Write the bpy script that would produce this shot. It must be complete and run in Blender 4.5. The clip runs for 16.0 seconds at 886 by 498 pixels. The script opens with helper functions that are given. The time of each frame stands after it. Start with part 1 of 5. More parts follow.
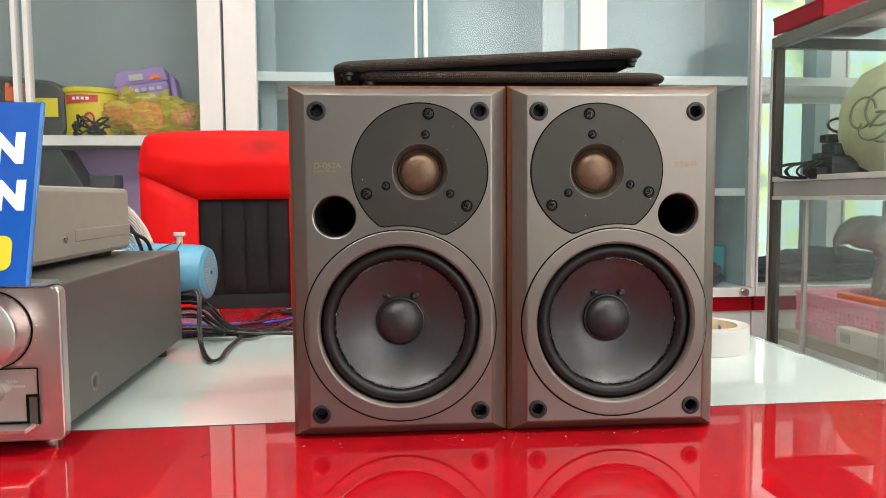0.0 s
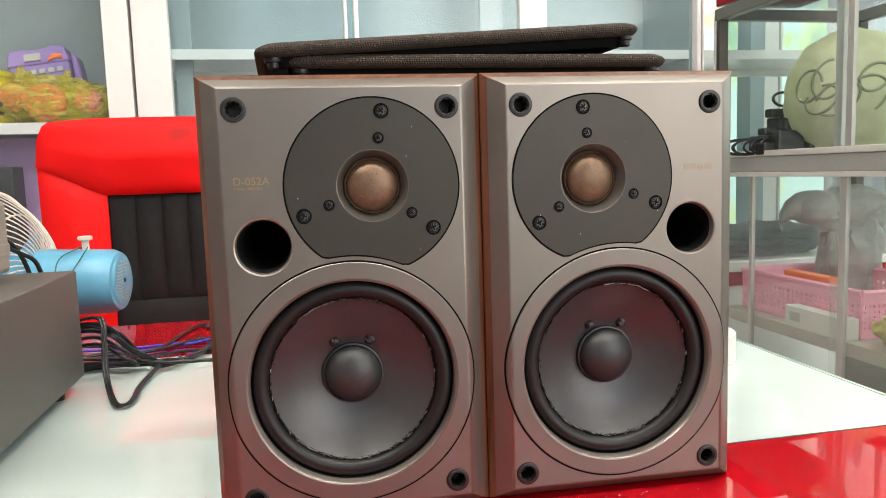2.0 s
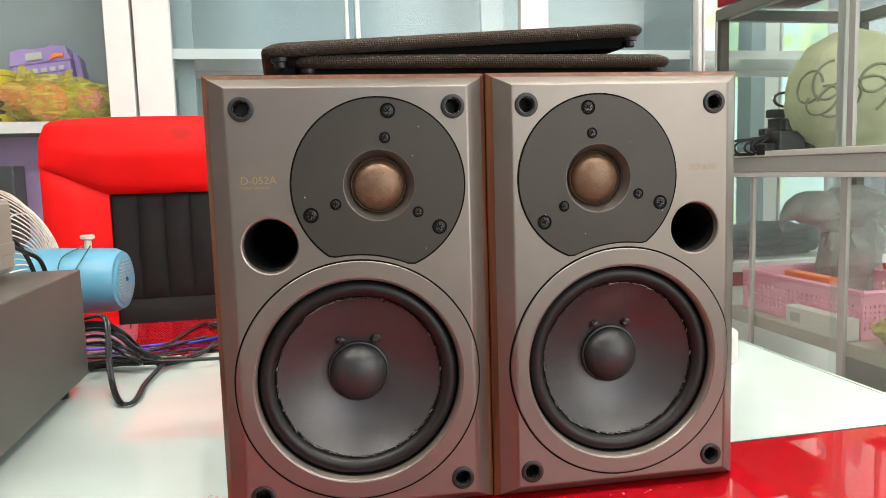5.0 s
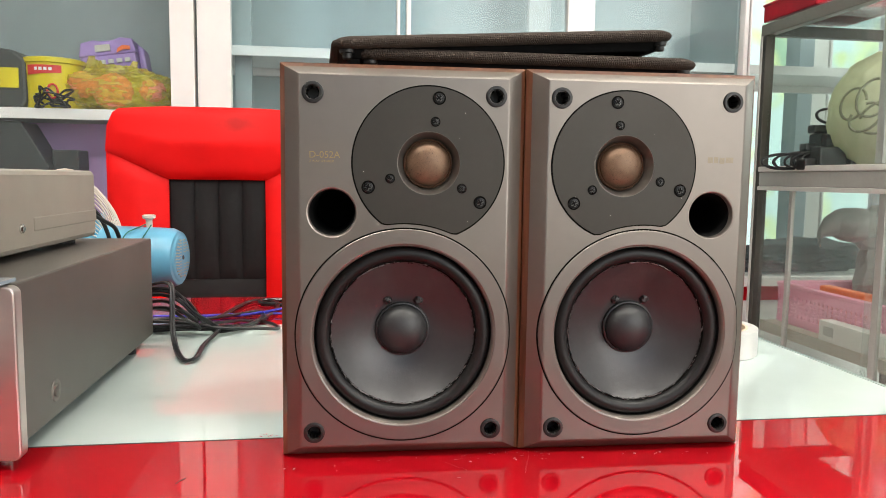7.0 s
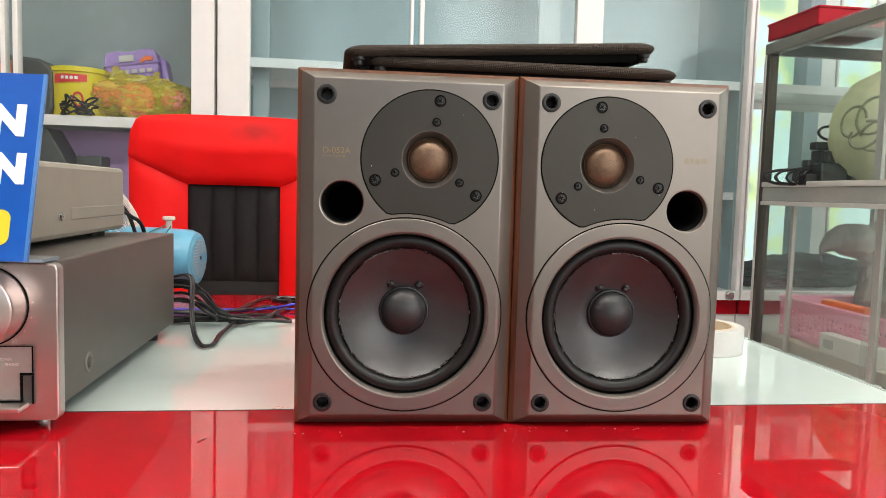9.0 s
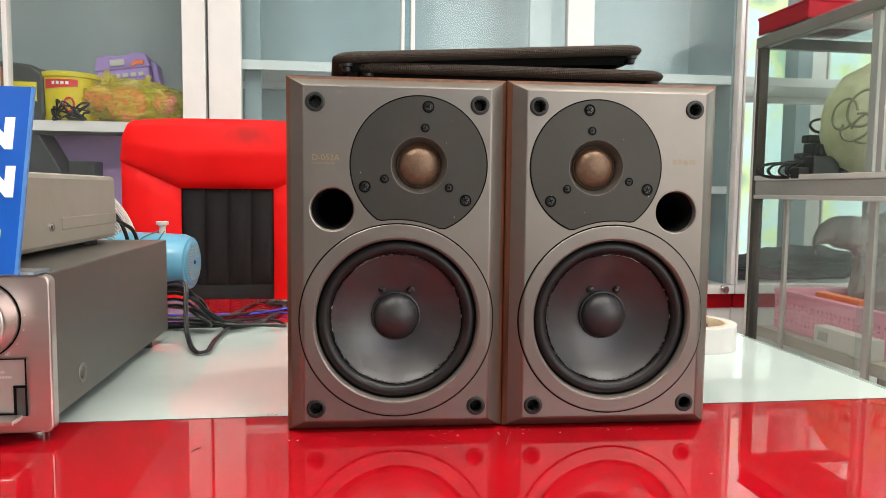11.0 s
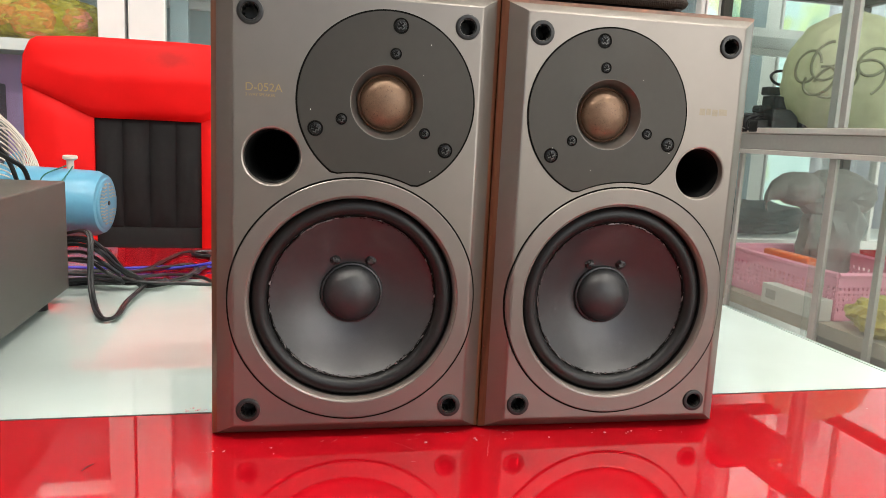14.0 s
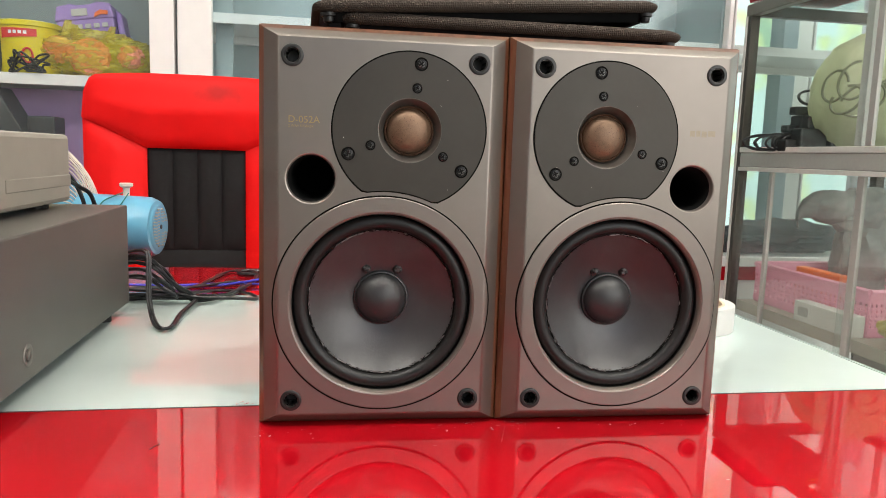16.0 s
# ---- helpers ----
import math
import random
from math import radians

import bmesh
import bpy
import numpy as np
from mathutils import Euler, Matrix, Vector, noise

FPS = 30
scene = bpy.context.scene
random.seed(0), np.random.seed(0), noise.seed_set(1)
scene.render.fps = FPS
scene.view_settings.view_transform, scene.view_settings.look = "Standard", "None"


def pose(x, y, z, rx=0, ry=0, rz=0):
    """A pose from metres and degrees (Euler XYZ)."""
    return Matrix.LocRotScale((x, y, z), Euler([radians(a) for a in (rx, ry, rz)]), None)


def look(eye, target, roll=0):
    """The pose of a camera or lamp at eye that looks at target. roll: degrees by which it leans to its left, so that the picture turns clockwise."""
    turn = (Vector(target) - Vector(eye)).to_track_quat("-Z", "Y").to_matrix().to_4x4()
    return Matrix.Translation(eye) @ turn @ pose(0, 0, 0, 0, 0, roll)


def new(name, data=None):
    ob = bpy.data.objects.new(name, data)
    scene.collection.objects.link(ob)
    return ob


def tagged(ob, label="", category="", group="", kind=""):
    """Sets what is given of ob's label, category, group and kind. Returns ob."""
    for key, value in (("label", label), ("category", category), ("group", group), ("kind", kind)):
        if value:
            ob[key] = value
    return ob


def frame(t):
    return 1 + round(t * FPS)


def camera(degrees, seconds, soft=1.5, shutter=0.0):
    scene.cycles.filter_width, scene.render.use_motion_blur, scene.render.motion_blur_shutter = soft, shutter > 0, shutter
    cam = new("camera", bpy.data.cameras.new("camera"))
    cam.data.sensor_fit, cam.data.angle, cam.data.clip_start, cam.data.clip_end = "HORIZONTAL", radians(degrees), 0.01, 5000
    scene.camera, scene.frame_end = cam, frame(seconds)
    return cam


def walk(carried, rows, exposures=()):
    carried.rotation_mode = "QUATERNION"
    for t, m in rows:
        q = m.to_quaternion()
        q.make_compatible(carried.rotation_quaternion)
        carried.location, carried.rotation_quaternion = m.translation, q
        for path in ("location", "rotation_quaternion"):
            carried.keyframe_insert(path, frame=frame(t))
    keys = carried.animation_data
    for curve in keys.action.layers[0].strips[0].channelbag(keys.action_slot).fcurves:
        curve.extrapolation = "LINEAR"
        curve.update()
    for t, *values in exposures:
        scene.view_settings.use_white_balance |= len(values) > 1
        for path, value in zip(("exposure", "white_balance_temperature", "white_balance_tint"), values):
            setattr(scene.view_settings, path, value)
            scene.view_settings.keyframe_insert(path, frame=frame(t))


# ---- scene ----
from mathutils.bvhtree import BVHTree

cam = camera(63.1, 16.0, soft=0.6)
METRES, TURN = 0.4296, -6.0
START = (-0.1019, -0.5078, 0.9213)
ROWS = [
    (0.0, 0.0, 0.0, 0.0, -0.03, -4.06, 0.39),
    (0.5, -0.0314, 0.1208, 0.0275, -1.45, -4.94, 0.78),
    (1.0, -0.0288, 0.2322, 0.0526, -3.59, -5.56, 1.34),
    (1.5, -0.0346, 0.2583, 0.0572, -4.97, -5.98, 1.68),
    (2.0, -0.0342, 0.2604, 0.058, -5.43, -6.13, 1.83),
    (2.5, -0.0362, 0.2528, 0.0602, -5.46, -6.01, 1.93),
    (3.0, -0.0368, 0.2512, 0.0665, -5.35, -5.89, 1.98),
    (3.5, -0.0393, 0.2552, 0.0621, -5.42, -5.98, 1.84),
    (4.0, -0.0415, 0.2602, 0.0597, -5.52, -6.18, 1.84),
    (6.5, -0.0499, 0.1959, 0.0425, -4.02, -5.85, 0.36),
    (7.0, -0.0568, 0.1281, 0.0217, -2.23, -5.61, -0.73),
    (7.5, -0.0362, 0.076, 0.009, -1.31, -4.81, -1.19),
    (8.0, -0.0385, 0.0291, 0.0051, -0.87, -4.15, -1.53),
    (8.5, -0.0386, 0.0092, -0.0117, -0.91, -4.05, -1.89),
    (9.0, -0.0393, 0.0117, -0.0112, -1.23, -4.4, -1.61),
    (11.5, -0.0294, 0.0081, 0.0042, -1.57, -4.75, -0.59),
    (12.0, -0.0355, 0.045, 0.0065, -2.1, -5.27, -1.26),
    (12.5, -0.0583, 0.175, 0.0285, -3.61, -6.39, -1.63),
    (13.0, -0.0636, 0.2457, 0.0158, -5.39, -7.79, -2.23),
    (13.5, -0.0659, 0.2633, 0.0135, -6.22, -8.83, -2.6),
    (14.0, -0.0693, 0.2645, 0.0102, -6.48, -9.22, -2.74),
    (14.5, -0.0678, 0.2603, 0.0072, -6.51, -9.35, -2.54),
    (15.0, -0.0693, 0.218, 0.0209, -5.78, -8.94, -1.98),
    (15.5, -0.0636, 0.1813, 0.0247, -4.46, -8.14, -1.58),
    (16.0, -0.0531, 0.1344, 0.0094, -3.55, -7.41, -1.84),
]
walk(cam, [(t, pose(*START, 0, 0, TURN) @ pose(METRES * x, METRES * y, METRES * z, 90 + pitch, roll, yaw)) for t, x, y, z, yaw, pitch, roll in ROWS],
     exposures=[(0.0, 0.02), (0.5, 0.12), (1.0, 0.26), (4.0, 0.26), (6.5, 0.23), (7.5, 0.09), (9.0, 0.02), (11.5, 0.03), (12.5, 0.13), (13.5, 0.17), (16.0, 0.12)])

# ---- world, sun, large lights ----
world = bpy.data.worlds.new("world")
scene.world = world
world.use_nodes = True
wn = world.node_tree.nodes
sky = wn.new("ShaderNodeTexSky")
sky.sky_type = "NISHITA"
sky.sun_disc = False
sky.sun_elevation = radians(48)
sky.sun_rotation = radians(200)
world.node_tree.links.new(sky.outputs["Color"], wn["Background"].inputs["Color"])
wn["Background"].inputs["Strength"].default_value = 0.12
sun_data = bpy.data.lights.new("sun", "SUN")
sun_data.energy, sun_data.angle, sun_data.color = 1.5, radians(10), (1.0, 0.95, 0.88)
sun = new("sun", sun_data)
sun.matrix_world = look((3, 12, 14), (2.0, 3.5, 0))


def area_light(name, eye, target, w, h, watts, colour=(1, 1, 1)):
    d = bpy.data.lights.new(name, "AREA")
    d.shape, d.size, d.size_y, d.energy, d.color = "RECTANGLE", w, h, watts, colour
    o = new(name, d)
    o.matrix_world = look(eye, target)
    return o


# daylight lamps: unseen opening behind the camera, unseen side window, and the rear windows
DAY = (1.0, 0.965, 0.90)
area_light("daylight_side", (3.12, 0.6, 1.75), (0, 0.3, 0.9), 3.0, 1.9, 28, DAY)
area_light("daylight_front", (1.85, -2.95, 1.75), (0.3, 0, 0.9), 2.4, 2.1, 57, DAY)
area_light("daylight_rear", (2.1, 2.05, 1.65), (0.6, 0, 0.9), 1.8, 1.7, 11, DAY)
# added overhead lamps, up and down; no ceiling light is seen
ADDED_TUBES = ((-0.9, -0.9, 1.0), (0.9, -0.9, 1.0), (-0.9, 0.35, 0.42), (0.9, 0.35, 0.42))
for lx, ly, k in ADDED_TUBES:
    area_light("added_tube_light", (lx, ly, 2.775), (lx, ly, 0), 1.2, 0.16, 19.5 * k, (1.0, 0.96, 0.89))
    area_light("added_tube_light", (lx, ly, 2.780), (lx, ly, 4), 1.2, 0.16, 27.5 * k, (1.0, 0.96, 0.89))


# ---- materials ----
def mat(name, col, rough=0.5, metal=0.0, var=0.10, scale=30.0, bump=0.0, bscale=400.0, coat=0.0, coat_rough=0.03,
        spec=0.5, rvar=0.08, stretch=(1, 1, 1), fine=6.0, coat_ior=1.5):
    """A principled surface with colour, gloss and relief that vary at two scales."""
    m = bpy.data.materials.new(name)
    m.use_nodes = True
    nt = m.node_tree
    n, l = nt.nodes, nt.links
    b = n["Principled BSDF"]
    tc = n.new("ShaderNodeTexCoord")
    mp = n.new("ShaderNodeMapping")
    mp.inputs["Scale"].default_value = stretch
    l.new(tc.outputs["Object"], mp.inputs["Vector"])
    big, small = n.new("ShaderNodeTexNoise"), n.new("ShaderNodeTexNoise")
    big.inputs["Scale"].default_value, small.inputs["Scale"].default_value = scale, scale * fine
    big.inputs["Detail"].default_value, small.inputs["Detail"].default_value = 3, 4
    for t in (big, small):
        l.new(mp.outputs["Vector"], t.inputs["Vector"])
    mix = n.new("ShaderNodeMath")
    mix.operation = "ADD"
    l.new(big.outputs["Fac"], mix.inputs[0])
    l.new(small.outputs["Fac"], mix.inputs[1])
    rng = n.new("ShaderNodeMapRange")
    rng.inputs["From Min"].default_value, rng.inputs["From Max"].default_value = 0.6, 1.4
    rng.inputs["To Min"].default_value, rng.inputs["To Max"].default_value = 1 - var, 1 + var
    l.new(mix.outputs[0], rng.inputs["Value"])
    hsv = n.new("ShaderNodeHueSaturation")
    hsv.inputs["Color"].default_value = (*col, 1)
    l.new(rng.outputs["Result"], hsv.inputs["Value"])
    l.new(hsv.outputs["Color"], b.inputs["Base Color"])
    rr = n.new("ShaderNodeMapRange")
    rr.inputs["From Min"].default_value, rr.inputs["From Max"].default_value = 0.3, 0.7
    rr.inputs["To Min"].default_value, rr.inputs["To Max"].default_value = max(0.0, rough * (1 - rvar)), rough * (1 + rvar)
    l.new(big.outputs["Fac"], rr.inputs["Value"])
    l.new(rr.outputs["Result"], b.inputs["Roughness"])
    b.inputs["Metallic"].default_value = metal
    b.inputs["Specular IOR Level"].default_value = spec
    b.inputs["Coat Weight"].default_value = coat
    b.inputs["Coat Roughness"].default_value = coat_rough
    b.inputs["Coat IOR"].default_value = coat_ior
    if bump:
        bt = n.new("ShaderNodeTexNoise")
        bt.inputs["Scale"].default_value, bt.inputs["Detail"].default_value = bscale, 3
        l.new(mp.outputs["Vector"], bt.inputs["Vector"])
        bp = n.new("ShaderNodeBump")
        bp.inputs["Strength"].default_value, bp.inputs["Distance"].default_value = bump, 0.001
        l.new(bt.outputs["Fac"], bp.inputs["Height"])
        l.new(bp.outputs["Normal"], b.inputs["Normal"])
    return m


def wood_mat(name, dark, light, scale=14.0, rough=0.35, stretch=(1, 1, 0.06)):
    m = mat(name, light, rough, var=0.12, scale=60, stretch=stretch, coat=0.15, coat_rough=0.2)
    n, l = m.node_tree.nodes, m.node_tree.links
    hsv = [x for x in n if x.type == "HUE_SAT"][0]
    mp = [x for x in n if x.type == "MAPPING"][0]
    w = n.new("ShaderNodeTexNoise")
    w.inputs["Scale"].default_value, w.inputs["Detail"].default_value, w.inputs["Distortion"].default_value = scale * 8, 6, 1.2
    l.new(mp.outputs["Vector"], w.inputs["Vector"])
    ramp = n.new("ShaderNodeValToRGB")
    ramp.color_ramp.elements[0].position, ramp.color_ramp.elements[0].color = 0.35, (*dark, 1)
    ramp.color_ramp.elements[1].position, ramp.color_ramp.elements[1].color = 0.68, (*light, 1)
    l.new(w.outputs["Fac"], ramp.inputs["Fac"])
    l.new(ramp.outputs["Color"], hsv.inputs["Color"])
    return m


def glass_mat(name, tint=(0.94, 0.98, 0.97), gloss=0.0, rough=0.0, haze=0.0):
    """A thin pane: light passes straight through, Fresnel drives the gloss; haze paints smears and a veil of reflected
    light.
    """
    m = bpy.data.materials.new(name)
    m.use_nodes = True
    nt = m.node_tree
    n, l = nt.nodes, nt.links
    n.clear()
    out = n.new("ShaderNodeOutputMaterial")
    tr, gl, df = n.new("ShaderNodeBsdfTransparent"), n.new("ShaderNodeBsdfGlossy"), n.new("ShaderNodeBsdfDiffuse")
    tr.inputs["Color"].default_value = (*tint, 1)
    gl.inputs["Roughness"].default_value = rough
    df.inputs["Color"].default_value = (0.75, 0.78, 0.78, 1)
    lw, power, fr = n.new("ShaderNodeLayerWeight"), n.new("ShaderNodeMath"), n.new("ShaderNodeMapRange")
    power.operation = "POWER"
    power.inputs[1].default_value = 5
    l.new(lw.outputs["Facing"], power.inputs[0])
    l.new(power.outputs[0], fr.inputs["Value"])
    fr.inputs["To Min"].default_value, fr.inputs["To Max"].default_value = 0.035 + gloss, 0.9
    # pale diffuse share imitates reflected haze as well as smears on the pane
    mix, dust = n.new("ShaderNodeMixShader"), n.new("ShaderNodeMixShader")
    noise_t = n.new("ShaderNodeTexNoise")
    noise_t.inputs["Scale"].default_value, noise_t.inputs["Detail"].default_value = 5, 5
    tc = n.new("ShaderNodeTexCoord")
    l.new(tc.outputs["Object"], noise_t.inputs["Vector"])
    mul = n.new("ShaderNodeMath")
    mul.operation = "MULTIPLY"
    mul.inputs[1].default_value = haze * 2
    l.new(noise_t.outputs["Fac"], mul.inputs[0])
    l.new(mul.outputs[0], dust.inputs["Fac"])
    l.new(tr.outputs[0], dust.inputs[1])
    l.new(df.outputs[0], dust.inputs[2])
    l.new(fr.outputs[0], mix.inputs["Fac"])
    l.new(dust.outputs[0], mix.inputs[1])
    l.new(gl.outputs[0], mix.inputs[2])
    l.new(mix.outputs[0], out.inputs["Surface"])
    return m


M_RED = mat("red_back_painted_glass", (0.36, 0.003, 0.008), 0.35, var=0.05, scale=4, coat=1.0, coat_rough=0.008, coat_ior=1.47, spec=0.0)
M_WHITE_GLASS = mat("white_back_painted_glass", (0.565, 0.655, 0.622), 0.35, var=0.03, scale=4, coat=1.0, coat_rough=0.008, coat_ior=1.6, spec=0.0)
M_GLASS_EDGE = mat("glass_edge", (0.45, 0.55, 0.52), 0.15, var=0.1, scale=60, coat=1.0)
M_BOARD = mat("board_white", (0.62, 0.62, 0.60), 0.5, var=0.05)
M_SCRATCH = mat("scratch", (0.62, 0.30, 0.30), 0.6, var=0.2)
# one walnut: top and edge are toned lighter than the sides, as if lit
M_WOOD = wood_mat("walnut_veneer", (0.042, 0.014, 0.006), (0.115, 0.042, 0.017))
M_WOOD_TOP_LIT = wood_mat("walnut_veneer_across_lit", (0.085, 0.026, 0.010), (0.21, 0.075, 0.030), stretch=(0.06, 1, 1))
M_WOOD_EDGE_LIT = wood_mat("walnut_edge_lit", (0.075, 0.025, 0.011), (0.18, 0.068, 0.032))
M_BAFFLE = mat("baffle_satin_grey", (0.205, 0.182, 0.161), 0.37, metal=0.80, var=0.035, scale=18, bump=0.05, bscale=2600)
M_RING = mat("woofer_ring_grey", (0.200, 0.177, 0.158), 0.38, metal=0.80, var=0.03, scale=18, bump=0.06, bscale=2500)
M_RIM = mat("bright_rim", (0.30, 0.265, 0.235), 0.34, metal=0.7, var=0.05)
M_PLATE = mat("tweeter_plate_dark", (0.046, 0.042, 0.036), 0.46, metal=0.6, var=0.04, scale=40, bump=0.04, bscale=1800)
M_GROOVE = mat("groove_black", (0.003, 0.0028, 0.0025), 0.8, var=0.1, spec=0.1)
M_RUBBER = mat("surround_rubber", (0.007, 0.0068, 0.0068), 0.44, spec=0.38, var=0.15, scale=60, bump=0.1, bscale=1500)
M_CONE = mat("cone_graphite", (0.031, 0.030, 0.032), 0.37, var=0.12, scale=40, bump=0.05, bscale=900, spec=0.65)
M_CAP = mat("dust_cap", (0.022, 0.022, 0.023), 0.38, var=0.10, scale=50, bump=0.16, bscale=2600)
M_GLUE = mat("glue_flakes", (0.13, 0.12, 0.115), 0.3, var=0.4, scale=500)
M_COPPER = mat("tweeter_dome_copper", (0.155, 0.094, 0.058), 0.45, metal=0.55, var=0.24, scale=260, bump=0.03, bscale=1500)
cn_, cl_ = M_COPPER.node_tree.nodes, M_COPPER.node_tree.links
c_sp, c_ra, c_mx = cn_.new("ShaderNodeTexNoise"), cn_.new("ShaderNodeMapRange"), cn_.new("ShaderNodeMixRGB")
c_sp.inputs["Scale"].default_value, c_sp.inputs["Detail"].default_value = 850, 2
c_ra.inputs["From Min"].default_value, c_ra.inputs["From Max"].default_value = 0.63, 0.72
c_mx.inputs["Color2"].default_value = (0.08, 0.045, 0.03, 1)
cl_.new([x for x in cn_ if x.type == "TEX_COORD"][0].outputs["Object"], c_sp.inputs["Vector"])
cl_.new(c_sp.outputs["Fac"], c_ra.inputs["Value"])
cl_.new(c_ra.outputs["Result"], c_mx.inputs["Fac"])
cl_.new([x for x in cn_ if x.type == "HUE_SAT"][0].outputs["Color"], c_mx.inputs["Color1"])
cl_.new(c_mx.outputs["Color"], cn_["Principled BSDF"].inputs["Base Color"])
M_COPPER_RIM = mat("tweeter_ring_copper", (0.15, 0.082, 0.052), 0.5, metal=0.5, var=0.2, scale=200)
M_BLACK = mat("black_plastic", (0.009, 0.0085, 0.008), 0.42, var=0.12, scale=60, bump=0.1, bscale=900)
M_HOLE = mat("hole_black", (0.003, 0.003, 0.003), 0.9, var=0.1, spec=0.2)
M_SCREW = mat("black_screw", (0.006, 0.006, 0.006), 0.28, spec=0.25, metal=0.0, var=0.15, scale=300)
M_SCREW_GLINT = mat("screw_glint", (0.07, 0.068, 0.066), 0.30, metal=0.6, var=0.2, scale=300)
M_GOLD = mat("gold_print", (0.34, 0.245, 0.115), 0.45, metal=0.3, var=0.15, scale=300)
M_GOLD_WORN = mat("gold_print_worn", (0.200, 0.167, 0.126), 0.40, metal=0.86, var=0.15, scale=300)
M_PRINT = mat("pale_print", (0.72, 0.68, 0.64), 0.5, var=0.05)
M_AMP = mat("amp_case_grey", (0.105, 0.094, 0.082), 0.40, metal=0.25, var=0.08, scale=9, bump=0.12, bscale=2200)
M_AMP_TOP = mat("amp_case_beige", (0.31, 0.28, 0.235), 0.5, metal=0.15, var=0.06, scale=9, bump=0.12, bscale=2200)
M_FACE = mat("brushed_aluminium", (0.62, 0.53, 0.50), 0.30, metal=0.9, var=0.05, scale=20, stretch=(0.05, 1, 1), bump=0.05, bscale=1500)
M_STEEL = mat("bright_steel", (0.65, 0.63, 0.60), 0.22, metal=1.0, var=0.08, scale=100)
M_PANEL = mat("sub_panel_grey", (0.40, 0.37, 0.34), 0.4, metal=0.4, var=0.05)
M_SIGN = mat("blue_acrylic", (0.006, 0.085, 0.42), 0.25, var=0.08, scale=12, coat=0.8, coat_rough=0.06)
M_SIGN_EDGE = mat("acrylic_edge", (0.07, 0.20, 0.52), 0.2, var=0.1, coat=0.8)
M_LETTER = mat("white_vinyl", (0.82, 0.84, 0.86), 0.5, var=0.03)
M_YELLOW_INK = mat("yellow_vinyl", (0.86, 0.58, 0.02), 0.5, var=0.04)
M_CABLE = mat("black_cable", (0.010, 0.010, 0.011), 0.32, var=0.15, scale=80)
M_CABLE_BLUE = mat("blue_cable", (0.04, 0.05, 0.45), 0.4, var=0.1, scale=80)
M_FAN = mat("fan_blue_plastic", (0.115, 0.36, 0.52), 0.35, var=0.06, scale=15, coat=0.2, coat_rough=0.2)
M_FAN_WHITE = mat("fan_white_plastic", (0.70, 0.61, 0.52), 0.45, var=0.06)
M_TWINE = mat("green_twine", (0.02, 0.14, 0.10), 0.7, var=0.1)
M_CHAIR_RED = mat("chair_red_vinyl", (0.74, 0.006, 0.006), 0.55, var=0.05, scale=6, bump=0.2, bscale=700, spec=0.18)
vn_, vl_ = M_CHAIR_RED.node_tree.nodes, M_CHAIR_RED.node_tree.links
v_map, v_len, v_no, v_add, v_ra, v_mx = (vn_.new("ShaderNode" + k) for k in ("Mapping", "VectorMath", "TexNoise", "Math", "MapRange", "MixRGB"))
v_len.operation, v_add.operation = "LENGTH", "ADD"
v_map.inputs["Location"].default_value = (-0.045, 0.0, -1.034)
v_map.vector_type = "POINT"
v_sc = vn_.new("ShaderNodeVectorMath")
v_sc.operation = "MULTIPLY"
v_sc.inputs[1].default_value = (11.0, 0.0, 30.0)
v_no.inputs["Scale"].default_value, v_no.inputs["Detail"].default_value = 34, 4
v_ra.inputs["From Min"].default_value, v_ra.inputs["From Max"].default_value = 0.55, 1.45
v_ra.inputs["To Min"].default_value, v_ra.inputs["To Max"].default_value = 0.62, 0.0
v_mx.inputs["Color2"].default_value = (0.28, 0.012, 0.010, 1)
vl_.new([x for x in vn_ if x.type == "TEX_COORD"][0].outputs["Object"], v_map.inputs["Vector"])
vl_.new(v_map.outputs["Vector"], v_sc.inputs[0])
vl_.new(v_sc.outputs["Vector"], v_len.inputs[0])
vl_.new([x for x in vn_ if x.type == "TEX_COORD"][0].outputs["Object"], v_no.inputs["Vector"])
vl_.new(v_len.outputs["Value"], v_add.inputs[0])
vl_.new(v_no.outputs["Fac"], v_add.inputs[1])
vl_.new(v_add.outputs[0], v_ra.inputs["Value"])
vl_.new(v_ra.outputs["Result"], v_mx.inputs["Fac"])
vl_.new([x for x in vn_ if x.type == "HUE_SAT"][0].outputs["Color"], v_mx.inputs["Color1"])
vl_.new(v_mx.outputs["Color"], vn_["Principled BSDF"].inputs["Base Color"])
M_CHAIR_BLACK = mat("chair_black_mesh", (0.010, 0.009, 0.009), 0.8, var=0.2, scale=90, bump=0.4, bscale=1200, spec=0.3)
M_TAPE = mat("tape_white", (0.60, 0.585, 0.56), 0.4, var=0.03, scale=40)
M_TAPE_CORE = mat("tape_core_paper", (0.72, 0.56, 0.40), 0.7, var=0.08, scale=80)
M_TAPE_INK = mat("tape_ink_blue", (0.05, 0.18, 0.45), 0.6, var=0.1)
M_FRAME = mat("white_aluminium_frame", (0.82, 0.79, 0.77), 0.38, var=0.03, scale=5, coat=0.2, coat_rough=0.15)
M_SEAM = mat("dark_seam", (0.05, 0.05, 0.05), 0.7, var=0.1)
M_PALE_BLUE = mat("pale_blue_lining", (0.35, 0.41, 0.415), 0.45, var=0.06, scale=2.5, coat=0.3, coat_rough=0.1)
# left cabinet lining: grey tone darkened for the lack of light inside
M_DIM_LINING = mat("dim_lining", (0.30, 0.35, 0.36), 0.45, var=0.06, scale=2.5, coat=0.3, coat_rough=0.1)
